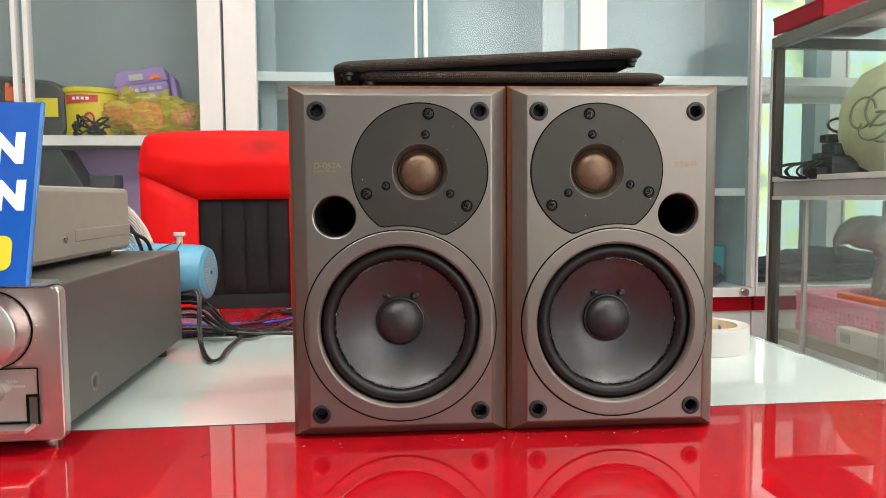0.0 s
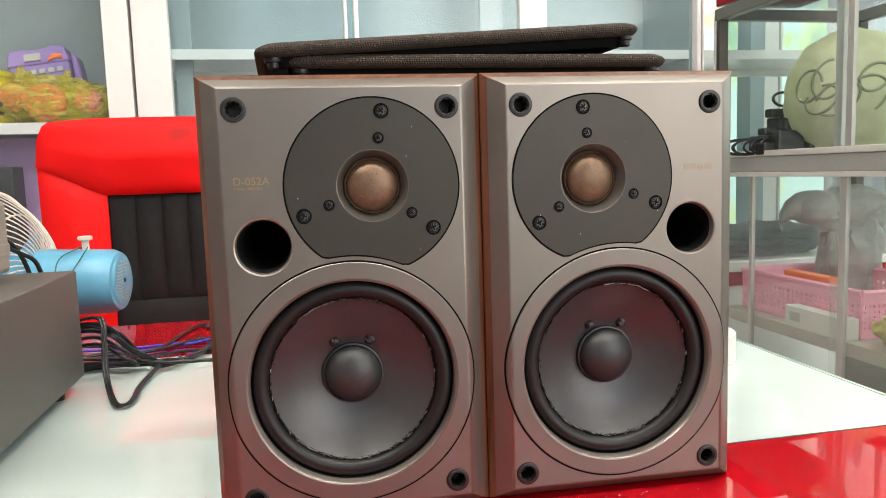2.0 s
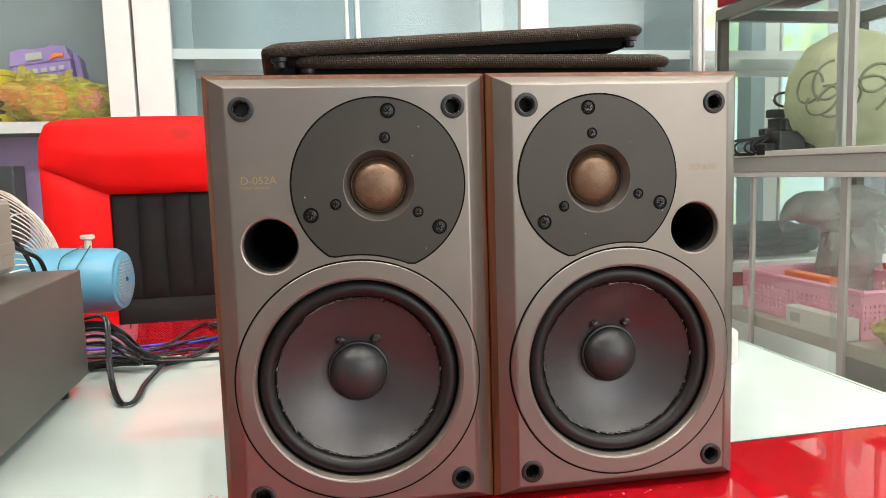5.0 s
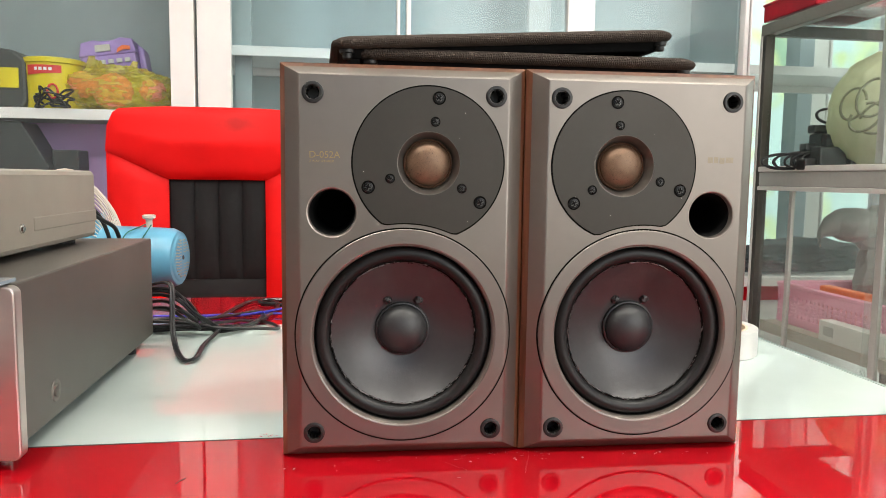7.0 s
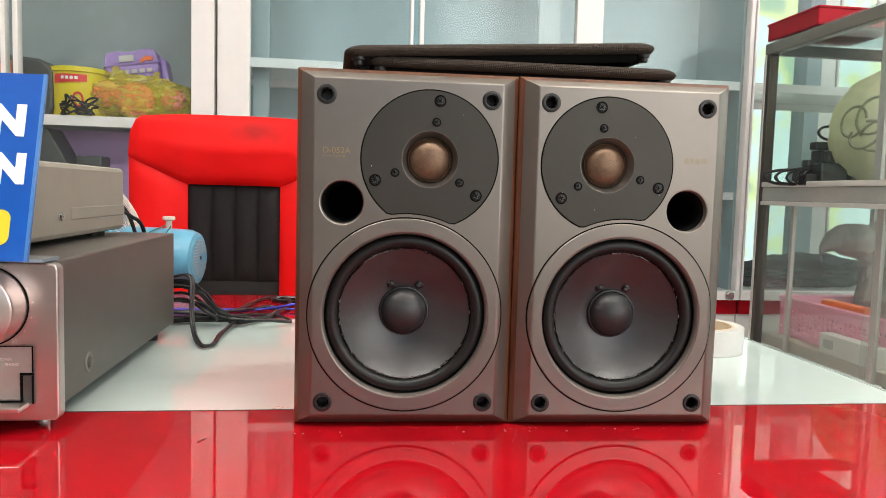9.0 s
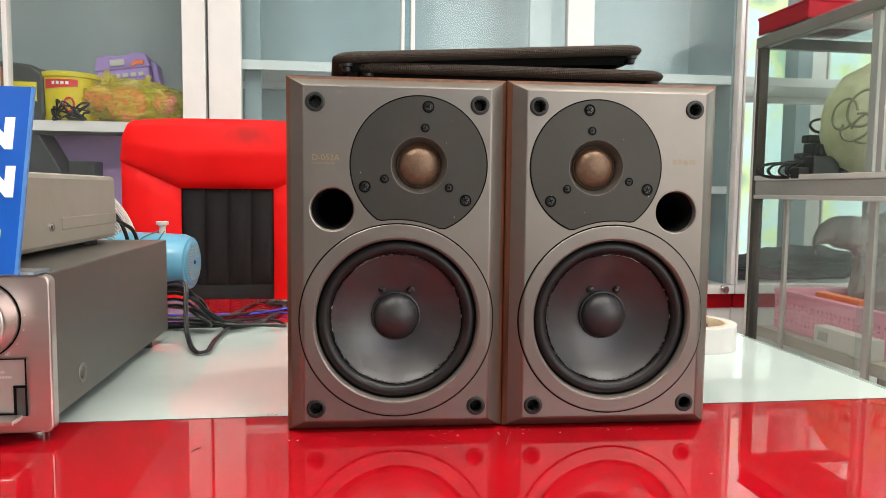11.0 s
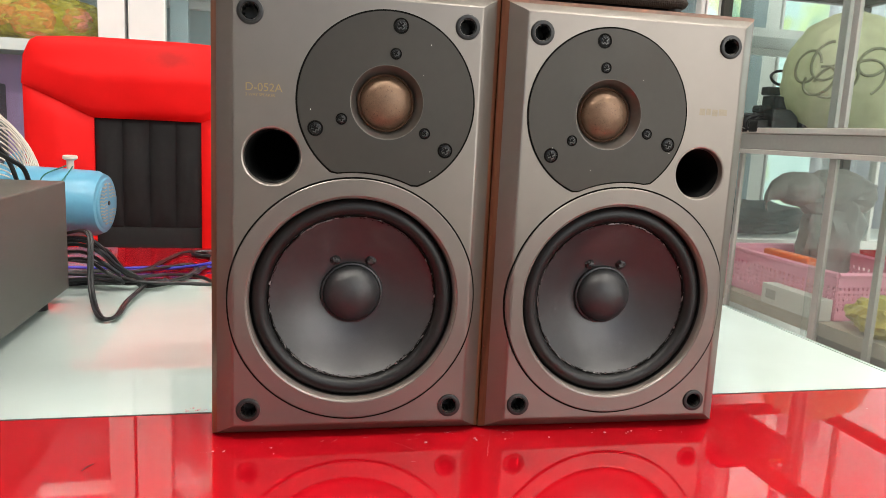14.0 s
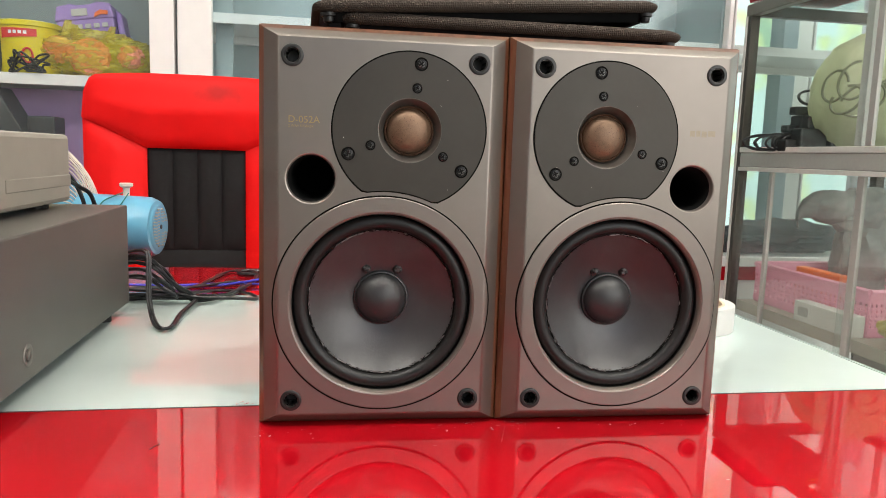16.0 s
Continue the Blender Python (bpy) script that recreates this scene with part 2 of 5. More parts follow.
M_PANE_CLEAR = glass_mat("cabinet_glass_clear", (0.95, 0.98, 0.98), haze=0.018)
M_ALU = mat("bronze_aluminium", (0.075, 0.068, 0.058), 0.4, metal=0.6, var=0.1, scale=20)
M_ALU_PALE = mat("pale_aluminium", (0.62, 0.60, 0.56), 0.4, metal=0.3, var=0.05, scale=20)
M_ALU_MID = mat("grey_aluminium", (0.40, 0.39, 0.36), 0.4, metal=0.4, var=0.06, scale=20)
M_PANE = glass_mat("cabinet_glass", (0.96, 0.99, 0.98), haze=0.008)
M_PANE_CASE = glass_mat("case_door_glass", (0.95, 0.985, 0.97), haze=0.010)
M_PANE_HAZY = glass_mat("case_lower_door_glass", (0.93, 0.96, 0.94), gloss=0.0, haze=0.06)
M_PANE_BLUE = glass_mat("cabinet_glass_tinted", (0.88, 0.95, 0.96), rough=0.10, haze=0.03)
M_WALL = mat("wall_paint", (0.62, 0.64, 0.63), 0.7, var=0.04, scale=3, bump=0.1, bscale=200)
M_CEIL = mat("ceiling_paint", (0.78, 0.78, 0.76), 0.8, var=0.03, scale=3)
M_FLOOR = mat("floor_tile", (0.55, 0.53, 0.50), 0.2, var=0.05, scale=4, coat=0.3)
M_GROUT = mat("floor_grout", (0.30, 0.29, 0.27), 0.8, var=0.1)


# ---- building helpers ----
def part(name, bm, material, parent, label="", smooth=False, bevel=0.0, sharp=38):
    """Links a bmesh as one mesh object under a thing or under a part."""
    me = bpy.data.meshes.new(name)
    bmesh.ops.recalc_face_normals(bm, faces=bm.faces)
    if smooth:
        for f in bm.faces:
            f.smooth = True
    bm.to_mesh(me)
    bm.free()
    me.materials.append(material)
    if smooth:
        me.set_sharp_from_angle(angle=radians(sharp))
    ob = new(name, me)
    if parent:
        ob.parent = parent
    if label:
        ob["label"] = label
    if bevel:
        b = ob.modifiers.new("bevel", "BEVEL")
        b.width, b.segments, b.limit_method = bevel, 2, "ANGLE"
    return ob


def thing(name, loc, label, category, group="", kind="", rz=0.0):
    e = new(name)
    e.empty_display_size = 0.05
    e.location = loc
    e.rotation_euler = (0, 0, radians(rz))
    return tagged(e, label, category, group, kind)


def box(*spans):
    """A bmesh of boxes, each (x0, x1, y0, y1, z0, z1)."""
    bm = bmesh.new()
    for x0, x1, y0, y1, z0, z1 in spans:
        v = [bm.verts.new((x, y, z)) for z in (z0, z1) for y in (y0, y1) for x in (x0, x1)]
        for q in ((0, 2, 3, 1), (4, 5, 7, 6), (0, 1, 5, 4), (2, 6, 7, 3), (0, 4, 6, 2), (1, 3, 7, 5)):
            bm.faces.new([v[i] for i in q])
    return bm


def axes(axis):
    return {"x": (Vector((0, 1, 0)), Vector((0, 0, 1)), Vector((1, 0, 0))),
            "y": (Vector((1, 0, 0)), Vector((0, 0, 1)), Vector((0, 1, 0))),
            "z": (Vector((1, 0, 0)), Vector((0, 1, 0)), Vector((0, 0, 1)))}[axis]


def lathe(profile, centre=(0, 0, 0), axis="y", seg=64, bm=None, wobble=0.0):
    """Turns a profile of (radius, along) about an axis."""
    bm = bm or bmesh.new()
    u, v, w = axes(axis)
    c = Vector(centre)
    rings = []
    for r, a in profile:
        if r < 1e-6:
            rings.append([bm.verts.new(c + w * a)])
        else:
            ring = []
            for i in range(seg):
                t = 2 * math.pi * i / seg
                rr = r * (1 + wobble * noise.noise(Vector((math.cos(t) * 3, math.sin(t) * 3, a * 40))))
                ring.append(bm.verts.new(c + u * rr * math.cos(t) + v * rr * math.sin(t) + w * a))
            rings.append(ring)
    for a, b in zip(rings, rings[1:]):
        for i in range(seg):
            j = (i + 1) % seg
            if len(a) == 1 and len(b) == 1:
                continue
            if len(a) == 1:
                bm.faces.new((a[0], b[i], b[j]))
            elif len(b) == 1:
                bm.faces.new((a[i], a[j], b[0]))
            else:
                bm.faces.new((a[i], a[j], b[j], b[i]))
    return bm


def cyl(r, a0, a1, centre=(0, 0, 0), axis="y", seg=32, bm=None, edge=0.0):
    p = [(0, a0), (r - edge, a0), (r, a0 + edge * (1 if a1 > a0 else -1)), (r, a1 - edge * (1 if a1 > a0 else -1)), (r - edge, a1), (0, a1)]
    if not edge:
        p = [(0, a0), (r, a0), (r, a1), (0, a1)]
    return lathe(p, centre, axis, seg, bm)


def smooth_path(points, steps=10):
    """Points on a soft curve through the given ones."""
    p = [Vector(q) for q in points]
    p = [2 * p[0] - p[1]] + p + [2 * p[-1] - p[-2]]
    out = []
    for a, b, c, d in zip(p, p[1:], p[2:], p[3:]):
        for i in range(steps):
            t = i / steps
            out.append(0.5 * (2 * b + (c - a) * t + (2 * a - 5 * b + 4 * c - d) * t * t + (3 * b - a - 3 * c + d) * t ** 3))
    return out + [p[-2]]


def tube(points, r, seg=8, steps=10, bm=None, flat=1.0):
    """A round cord along a soft curve."""
    bm = bm or bmesh.new()
    pts = smooth_path(points, steps) if steps > 1 else [Vector(q) for q in points]
    rings = []
    side = None
    for i, q in enumerate(pts):
        d = (pts[min(i + 1, len(pts) - 1)] - pts[max(i - 1, 0)]).normalized()
        if side is None:
            side = d.orthogonal().normalized()
        side = (side - d * side.dot(d)).normalized()
        up = d.cross(side)
        rings.append([bm.verts.new(q + r * (math.cos(2 * math.pi * k / seg) * side + flat * math.sin(2 * math.pi * k / seg) * up)) for k in range(seg)])
    for a, b in zip(rings, rings[1:]):
        for k in range(seg):
            bm.faces.new((a[k], a[(k + 1) % seg], b[(k + 1) % seg], b[k]))
    bm.faces.new(rings[0])
    bm.faces.new(list(reversed(rings[-1])))
    return bm


def outline_fill(loops, y):
    """A flat sheet in a plane of constant y from an outer loop and holes of (x, z)."""
    bm = bmesh.new()
    edges = []
    for loop in loops:
        v = [bm.verts.new((x, y, z)) for x, z in loop]
        edges += [bm.edges.new((a, b)) for a, b in zip(v, v[1:] + v[:1])]
    bmesh.ops.triangle_fill(bm, use_beauty=True, use_dissolve=False, edges=edges, normal=(0, -1, 0))
    return bm


def circle(cx, cz, r, seg=64):
    return [(cx + r * math.cos(2 * math.pi * i / seg), cz + r * math.sin(2 * math.pi * i / seg)) for i in range(seg)]


def prism(loop, y0, y1, bm=None):
    """A solid between two y from a loop of (x, z)."""
    bm = bm or bmesh.new()
    a = [bm.verts.new((x, y0, z)) for x, z in loop]
    b = [bm.verts.new((x, y1, z)) for x, z in loop]
    bm.faces.new(a)
    bm.faces.new(list(reversed(b)))
    for i in range(len(a)):
        j = (i + 1) % len(a)
        bm.faces.new((a[i], b[i], b[j], a[j]))
    return bm


def rounded(x0, x1, z0, z1, r, seg=6):
    out = []
    for cx, cz, a0 in ((x1 - r, z1 - r, 0), (x0 + r, z1 - r, 90), (x0 + r, z0 + r, 180), (x1 - r, z0 + r, 270)):
        for i in range(seg + 1):
            a = radians(a0 + 90 * i / seg)
            out.append((cx + r * math.cos(a), cz + r * math.sin(a)))
    return out


def lettering(body, size, material, parent, matrix, name="lettering", align="LEFT", bold=0.0, extrude=0.0001):
    cu = bpy.data.curves.new(name, "FONT")
    cu.body, cu.size, cu.align_x, cu.extrude, cu.offset = body, size, align, extrude, bold
    tmp = bpy.data.objects.new(name, cu)
    scene.collection.objects.link(tmp)
    dg = bpy.context.evaluated_depsgraph_get()
    me = bpy.data.meshes.new_from_object(tmp.evaluated_get(dg))
    bpy.data.objects.remove(tmp)
    bpy.data.curves.remove(cu)
    me.materials.clear()
    me.materials.append(material)
    ob = new(name, me)
    ob.parent = parent
    ob.matrix_basis = matrix
    return ob


def blob(rx, ry, rz, centre=(0, 0, 0), sub=4, amount=0.25, freq=3.0, seed=0.0, flat=None):
    """A lumpy closed skin, creased like a filled bag."""
    bm = bmesh.new()
    bmesh.ops.create_icosphere(bm, subdivisions=sub, radius=1.0)
    for v in bm.verts:
        d = v.co.copy()
        k = 1 + amount * noise.fractal(d * freq + Vector((seed, seed * 2, 0)), 0.8, 2.2, 4)
        k += amount * 0.35 * abs(noise.noise(d * freq * 2.7 + Vector((0, seed, 5))))
        v.co = Vector((d.x * rx * k, d.y * ry * k, d.z * rz * k))
        if flat is not None and v.co.z < flat:
            v.co.z = flat
        v.co += Vector(centre)
    return bm


# ---- the room ----
TOP = 0.7485  # table top
X0, X1, Y0, Y1, H = -2.7, 3.2, -3.1, 2.1, 2.9


def structure(name, bm, material, label, category):
    return tagged(part(name, bm, material, None), label, category, kind="structure")


structure("floor", box((X0, X1, Y0, Y1, -0.08, 0)), M_GROUT, "pale tiled shop floor", "floor")
structure("ceiling", box((X0 - 0.15, X1 + 0.15, Y0 - 0.15, Y1 + 0.15, H, H + 0.12)), M_CEIL, "white painted ceiling", "ceiling")
# dark tone for unseen walls, set to dim what the speakers reflect
M_WALL_DARK = mat("wall_grey_dark", (0.24, 0.235, 0.23), 0.7, var=0.05, scale=3)
structure("wall_west", box((X0 - 0.15, X0, Y0, Y1, 0, H)), M_WALL_DARK, "unseen wall, toned dark to keep the left reflections dim", "wall")
# east wall with a wide window
structure("wall_east", box((X1, X1 + 0.15, Y0, Y1, 0, 0.75), (X1, X1 + 0.15, Y0, Y1, 2.7, H), (X1, X1 + 0.15, Y0, -0.95, 0.75, 2.7),
                           (X1, X1 + 0.15, 2.08, Y1, 0.75, 2.7)), M_WALL, "pale grey wall with a wide window opening", "wall")
# unseen south wall; its opening is placed to light the speaker fronts
structure("wall_south", box((X0, -0.55, Y0 - 0.15, Y0, 0, H), (3.05, X1, Y0 - 0.15, Y0, 0, H), (-0.55, 3.05, Y0 - 0.15, Y0, 2.82, H),
                            (-0.55, 3.05, Y0 - 0.15, Y0, 0, 0.12)), M_WALL_DARK, "unseen dark wall with an opening placed for front daylight", "wall")
# north wall with windows beside the cabinet
structure("wall_north", box((X0, 1.16, Y1, Y1 + 0.15, 0, H), (1.16, 3.05, Y1, Y1 + 0.15, 0, 0.62), (1.16, 3.05, Y1, Y1 + 0.15, 2.5, H),
                            (3.05, X1, Y1, Y1 + 0.15, 0, H)), M_WALL, "pale wall with a tall window", "wall")

win = thing("window_1", (1.16, Y1, 0.62), "tall white-framed window looking onto a bright garden", "window", kind="structure")
part("window_frame", box((0, 0.05, 0.03, 0.09, 0, 1.88), (1.84, 1.89, 0.03, 0.09, 0, 1.88), (0.05, 1.84, 0.03, 0.09, 0, 0.05),
                         (0.05, 1.84, 0.03, 0.09, 1.83, 1.88)), M_FRAME, win)
M_PILLAR = mat("blue_grey_paint", (0.30, 0.36, 0.40), 0.6, var=0.05, scale=4)
M_CURTAIN = mat("lilac_white_cloth", (0.80, 0.80, 0.90), 0.8, var=0.06, scale=8)
part("pillar", box((0.448, 0.508, 0.015, 0.10, 0.05, 1.83)), M_PILLAR, win, "blue-grey painted post")
for x, w in ((0.5085, 0.065), (0.582, 0.008), (1.10, 0.06)):
    part("mullion", box((x, x + w, 0.025, 0.095, 0.05, 1.83)), M_FRAME, win)
part("transom", box((0.05, 1.84, 0.035, 0.085, 0.70, 0.745)), M_FRAME, win)
for x0, x1 in ((0.05, 0.447), (0.591, 1.099), (1.161, 1.84)):
    p = part("pane", box((x0, x1, 0.058, 0.062, 0.05, 1.83)), M_PANE, win)
    p.visible_shadow = False
curtain = thing("curtain", (1.875, Y1 - 0.06, 0.62), "pale lilac curtain hanging in folds", "curtain")
bm = bmesh.new()
cols = [[bm.verts.new((i * 0.012, -0.018 * math.sin(i * 0.9) - 0.006 * math.sin(i * 0.37), z)) for z in (0.0, 0.9, 1.9)] for i in range(61)]
for a, b in zip(cols, cols[1:]):
    for k in range(2):
        bm.faces.new((a[k], b[k], b[k + 1], a[k + 1]))
cl = part("cloth", bm, M_CURTAIN, curtain, smooth=True, sharp=80)
cl.modifiers.new("thick", "SOLIDIFY").thickness = 0.002

# unseen fittings, added only to carry the overhead lamps
for lx, ly, k in ADDED_TUBES:
    tl = thing("added_ceiling_light", (lx, ly, 2.9), "added ceiling fluorescent fitting, unseen source of overhead light", "ceiling light", "ceiling lights")
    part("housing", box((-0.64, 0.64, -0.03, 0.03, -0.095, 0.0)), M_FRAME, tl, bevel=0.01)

M_GRASS = mat("garden_ground", (0.16, 0.18, 0.09), 0.9, var=0.3, scale=2)
structure("ground", box((-60, 60, -60, 60, -0.3, -0.16)), M_GRASS, "open ground outside the shop", "ground")
# backdrop glows by itself in place of daylight on the greenery
M_GARDEN = bpy.data.materials.new("garden_glow")
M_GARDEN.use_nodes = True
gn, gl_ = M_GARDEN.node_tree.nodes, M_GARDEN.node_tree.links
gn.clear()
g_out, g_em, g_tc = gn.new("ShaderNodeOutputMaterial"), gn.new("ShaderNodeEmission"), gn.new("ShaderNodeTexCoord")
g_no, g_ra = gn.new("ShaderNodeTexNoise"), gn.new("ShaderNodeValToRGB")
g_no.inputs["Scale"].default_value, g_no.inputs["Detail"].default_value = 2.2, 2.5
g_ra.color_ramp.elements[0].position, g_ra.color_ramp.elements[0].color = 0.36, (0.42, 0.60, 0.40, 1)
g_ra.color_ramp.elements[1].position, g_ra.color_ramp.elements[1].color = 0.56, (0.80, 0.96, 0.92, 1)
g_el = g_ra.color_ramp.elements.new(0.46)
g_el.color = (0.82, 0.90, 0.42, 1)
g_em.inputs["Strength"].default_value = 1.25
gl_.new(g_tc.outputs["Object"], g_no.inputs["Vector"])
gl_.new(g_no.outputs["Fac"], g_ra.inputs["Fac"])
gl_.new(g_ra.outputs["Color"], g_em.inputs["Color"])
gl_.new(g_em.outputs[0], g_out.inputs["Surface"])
structure("backdrop", box((-1.0, 9.0, 5.6, 5.62, -0.16, 4.2)), M_GARDEN, "glowing backdrop of soft garden greenery in the distance", "backdrop")

# ---- desk ----
desk = thing("desk", (0, 0, 0), "glass-topped desk with red and white panels", "desk")
DX0, DX1, DY0, DY1 = -1.05, 0.369, -0.20, 0.655
B1, B2 = 0.049, 0.446
part("tabletop", box((DX0 + 0.004, DX1 - 0.004, DY0 + 0.004, DY1 - 0.004, TOP - 0.030, TOP - 0.006)), M_BOARD, desk)
part("red_panel", box((DX0, DX1 - 0.003, DY0, B1, TOP - 0.006, TOP)), M_RED, desk, "glossy red glass panel")
part("white_panel", box((DX0, DX1 - 0.003, B1 + 0.0005, B2, TOP - 0.006, TOP)), M_WHITE_GLASS, desk, "glossy pale green-white glass panel")
part("red_panel", box((DX0, DX1 - 0.003, B2 + 0.0005, DY1, TOP - 0.006, TOP)), M_RED, desk, "glossy red glass panel")
part("glass_edge", box((DX1 - 0.003, DX1 + 0.001, DY0, DY1, TOP - 0.008, TOP + 0.0006)), M_GLASS_EDGE, desk, "clear glass edge strip")
part("seam", box((DX0, DX1 - 0.003, B1 - 0.0004, B1 + 0.0009, TOP - 0.004, TOP + 0.0003)), M_SEAM, desk)
for x in (DX0 + 0.05, DX1 - 0.09):
    part("side_panel", box((x, x + 0.03, DY0 + 0.05, DY1 - 0.05, 0, TOP - 0.03)), M_RED, desk)
part("modesty_panel", box((DX0 + 0.08, DX1 - 0.09, DY1 - 0.10, DY1 - 0.08, 0.25, TOP - 0.03)), M_RED, desk)
bm = bmesh.new()
rnd = random.Random(11)
for i in range(80):
    if i < 70:
        x, y = rnd.choice((rnd.uniform(-0.155, 0.155), rnd.gauss(0.0, 0.014), rnd.uniform(-0.16, -0.02))), 0.006 - abs(rnd.gauss(0, 0.007))
    else:
        x, y = rnd.uniform(-0.3, 0.3), rnd.uniform(-0.1, 0.03)
    a, L, w = rnd.gauss(0.05, 0.5), rnd.choice((0.0002, 0.0002, 0.0003, 0.0005, 0.0011)), rnd.uniform(0.00006, 0.00014)
    dx, dy = math.cos(a) * L, math.sin(a) * L
    v = [bm.verts.new((x + sx * dx - sy * w * math.sin(a), y + sx * dy + sy * w * math.cos(a), TOP + 0.0003)) for sx, sy in ((-1, -1), (1, -1), (1, 1), (-1, 1))]
    bm.faces.new(v)
for x0, y0, x1, y1 in ((0.004, -0.002, -0.006, -0.030), (-0.056, -0.004, -0.040, -0.022), (0.011, -0.009, 0.017, -0.0075)):
    for k in range(7):
        f, g = (k + rnd.uniform(0, 0.3)) / 7, (k + rnd.uniform(0.5, 1.0)) / 7
        p, q = (x0 + (x1 - x0) * f + rnd.gauss(0, 0.0004), y0 + (y1 - y0) * f), (x0 + (x1 - x0) * g + rnd.gauss(0, 0.0004), y0 + (y1 - y0) * g)
        bm.faces.new([bm.verts.new((u, w, TOP + 0.0003)) for u, w in ((p[0], p[1]), (p[0] + 0.00012, p[1]), (q[0] + 0.00012, q[1]), (q[0], q[1]))])
tagged(part("scratches", bm, M_SCRATCH, desk, "fine pale scratches and chips"), kind="stuff")

# a dark scuff and a few pale crumbs
part("scuff", tube([(-0.2155, -0.0215, TOP + 0.0003), (-0.2142, -0.0180, TOP + 0.0004), (-0.2128, -0.0160, TOP + 0.0003), (-0.2118, -0.0138, TOP + 0.0003)], 0.0004, 5, 5, flat=0.4), M_SEAM, desk, "short dark scuff")
bm = bmesh.new()
for i in range(26):
    x, y = (rnd.uniform(-0.176, -0.160), rnd.gauss(0.055, 0.0012)) if i < 10 else (rnd.uniform(-0.155, 0.150), -0.005 - abs(rnd.gauss(0, 0.004)))
    h = rnd.uniform(0.0003, 0.0008)
    bmesh.ops.create_icosphere(bm, subdivisions=1, radius=h, matrix=Matrix.Translation((x, y, TOP + h * 0.5)) @ Matrix.Diagonal((rnd.uniform(0.7, 1.8), 1, 0.6, 1)))
tagged(part("crumbs", bm, M_SCRATCH, desk, "pale crumbs beside the speakers"), kind="stuff")


# ---- loudspeakers ----
M_LUMP = mat("glue_lump", (0.020, 0.018, 0.018), 0.38, var=0.2, scale=300)
M_HORN = mat("horn_grey", (0.125, 0.112, 0.098), 0.36, metal=0.6, var=0.08, scale=60)
SW, SH, SD = 0.1556, 0.2525, 0.205
FL = 0.0645  # half width of the flat front


def profile_box(rows, bm=None, close_front=False, close_back=False):
    """Rings of rectangles (half width, low, high, y) joined front to back."""
    bm = bm or bmesh.new()
    rings = [[bm.verts.new(q) for q in ((-w, y, lo), (w, y, lo), (w, y, hi), (-w, y, hi))] for w, lo, hi, y in rows]
    for a, b in zip(rings, rings[1:]):
        for i in range(4):
            bm.faces.new((a[i], a[(i + 1) % 4], b[(i + 1) % 4], b[i]))
    if close_back:
        bm.faces.new(rings[-1])
    if close_front:
        bm.faces.new(rings[0])
    return bm


# the rounded bevel round the front: share of its width and of its depth
BEVEL = [(0.0, 0.0), (0.06, 0.010), (0.13, 0.045), (0.22, 0.115), (0.34, 0.235), (0.50, 0.415), (0.67, 0.612), (0.84, 0.810), (1.0, 1.0)]


def follow_bevel(bm):
    """Folds what stands over the bevelled sides of the front back onto them."""
    for side in (-1, 1):
        bmesh.ops.bisect_plane(bm, geom=bm.verts[:] + bm.edges[:] + bm.faces[:], plane_co=(side * FL, 0, 0), plane_no=(1, 0, 0))
    wide, deep = SW / 2 - 0.0032 - FL, 0.0076
    for v in bm.verts:
        d = (abs(v.co.x) - FL) / wide
        for (f0, d0), (f1, d1) in zip(BEVEL, BEVEL[1:]):
            if f0 < d <= f1:
                v.co.y += deep * (d0 + (d1 - d0) * (d - f0) / (f1 - f0))
    return bm


def screw(parent, x, z, r, y, turn):
    s = part("screw", lathe([(0, -0.0004), (r * 0.55, -0.0004), (r * 0.74, -0.0001), (r * 0.78, 0.0003)], (x, y, z), seg=24), M_SCREW, parent, smooth=True)
    part("screw_hole", lathe([(r, -0.0001), (r * 0.98, -0.0002), (r * 0.76, -0.00005)], (x, y, z), seg=24), M_GROOVE, s)
    # pale offset cross below the dark one paints glints along the slot
    for k, (mt, lift, wide, longer) in enumerate(((M_SCREW_GLINT, 0.0, 0.20, 0.52), (M_HOLE, 0.0002, 0.12, 0.44))):
        bm = bmesh.new()
        for a in (turn, turn + 90):
            c, n = math.cos(radians(a)), math.sin(radians(a))
            L, w = r * longer, r * wide
            sh = 0.05 * r * k
            bm.faces.new([bm.verts.new((x + u * c - v * n - sh, y - 0.00055 - lift - 0.00005 * (a > turn), z + u * n + v * c + sh)) for u, v in ((-L, -w), (L, -w), (L, w), (-L, w))])
        part("cross_slot", bm, mt, s)


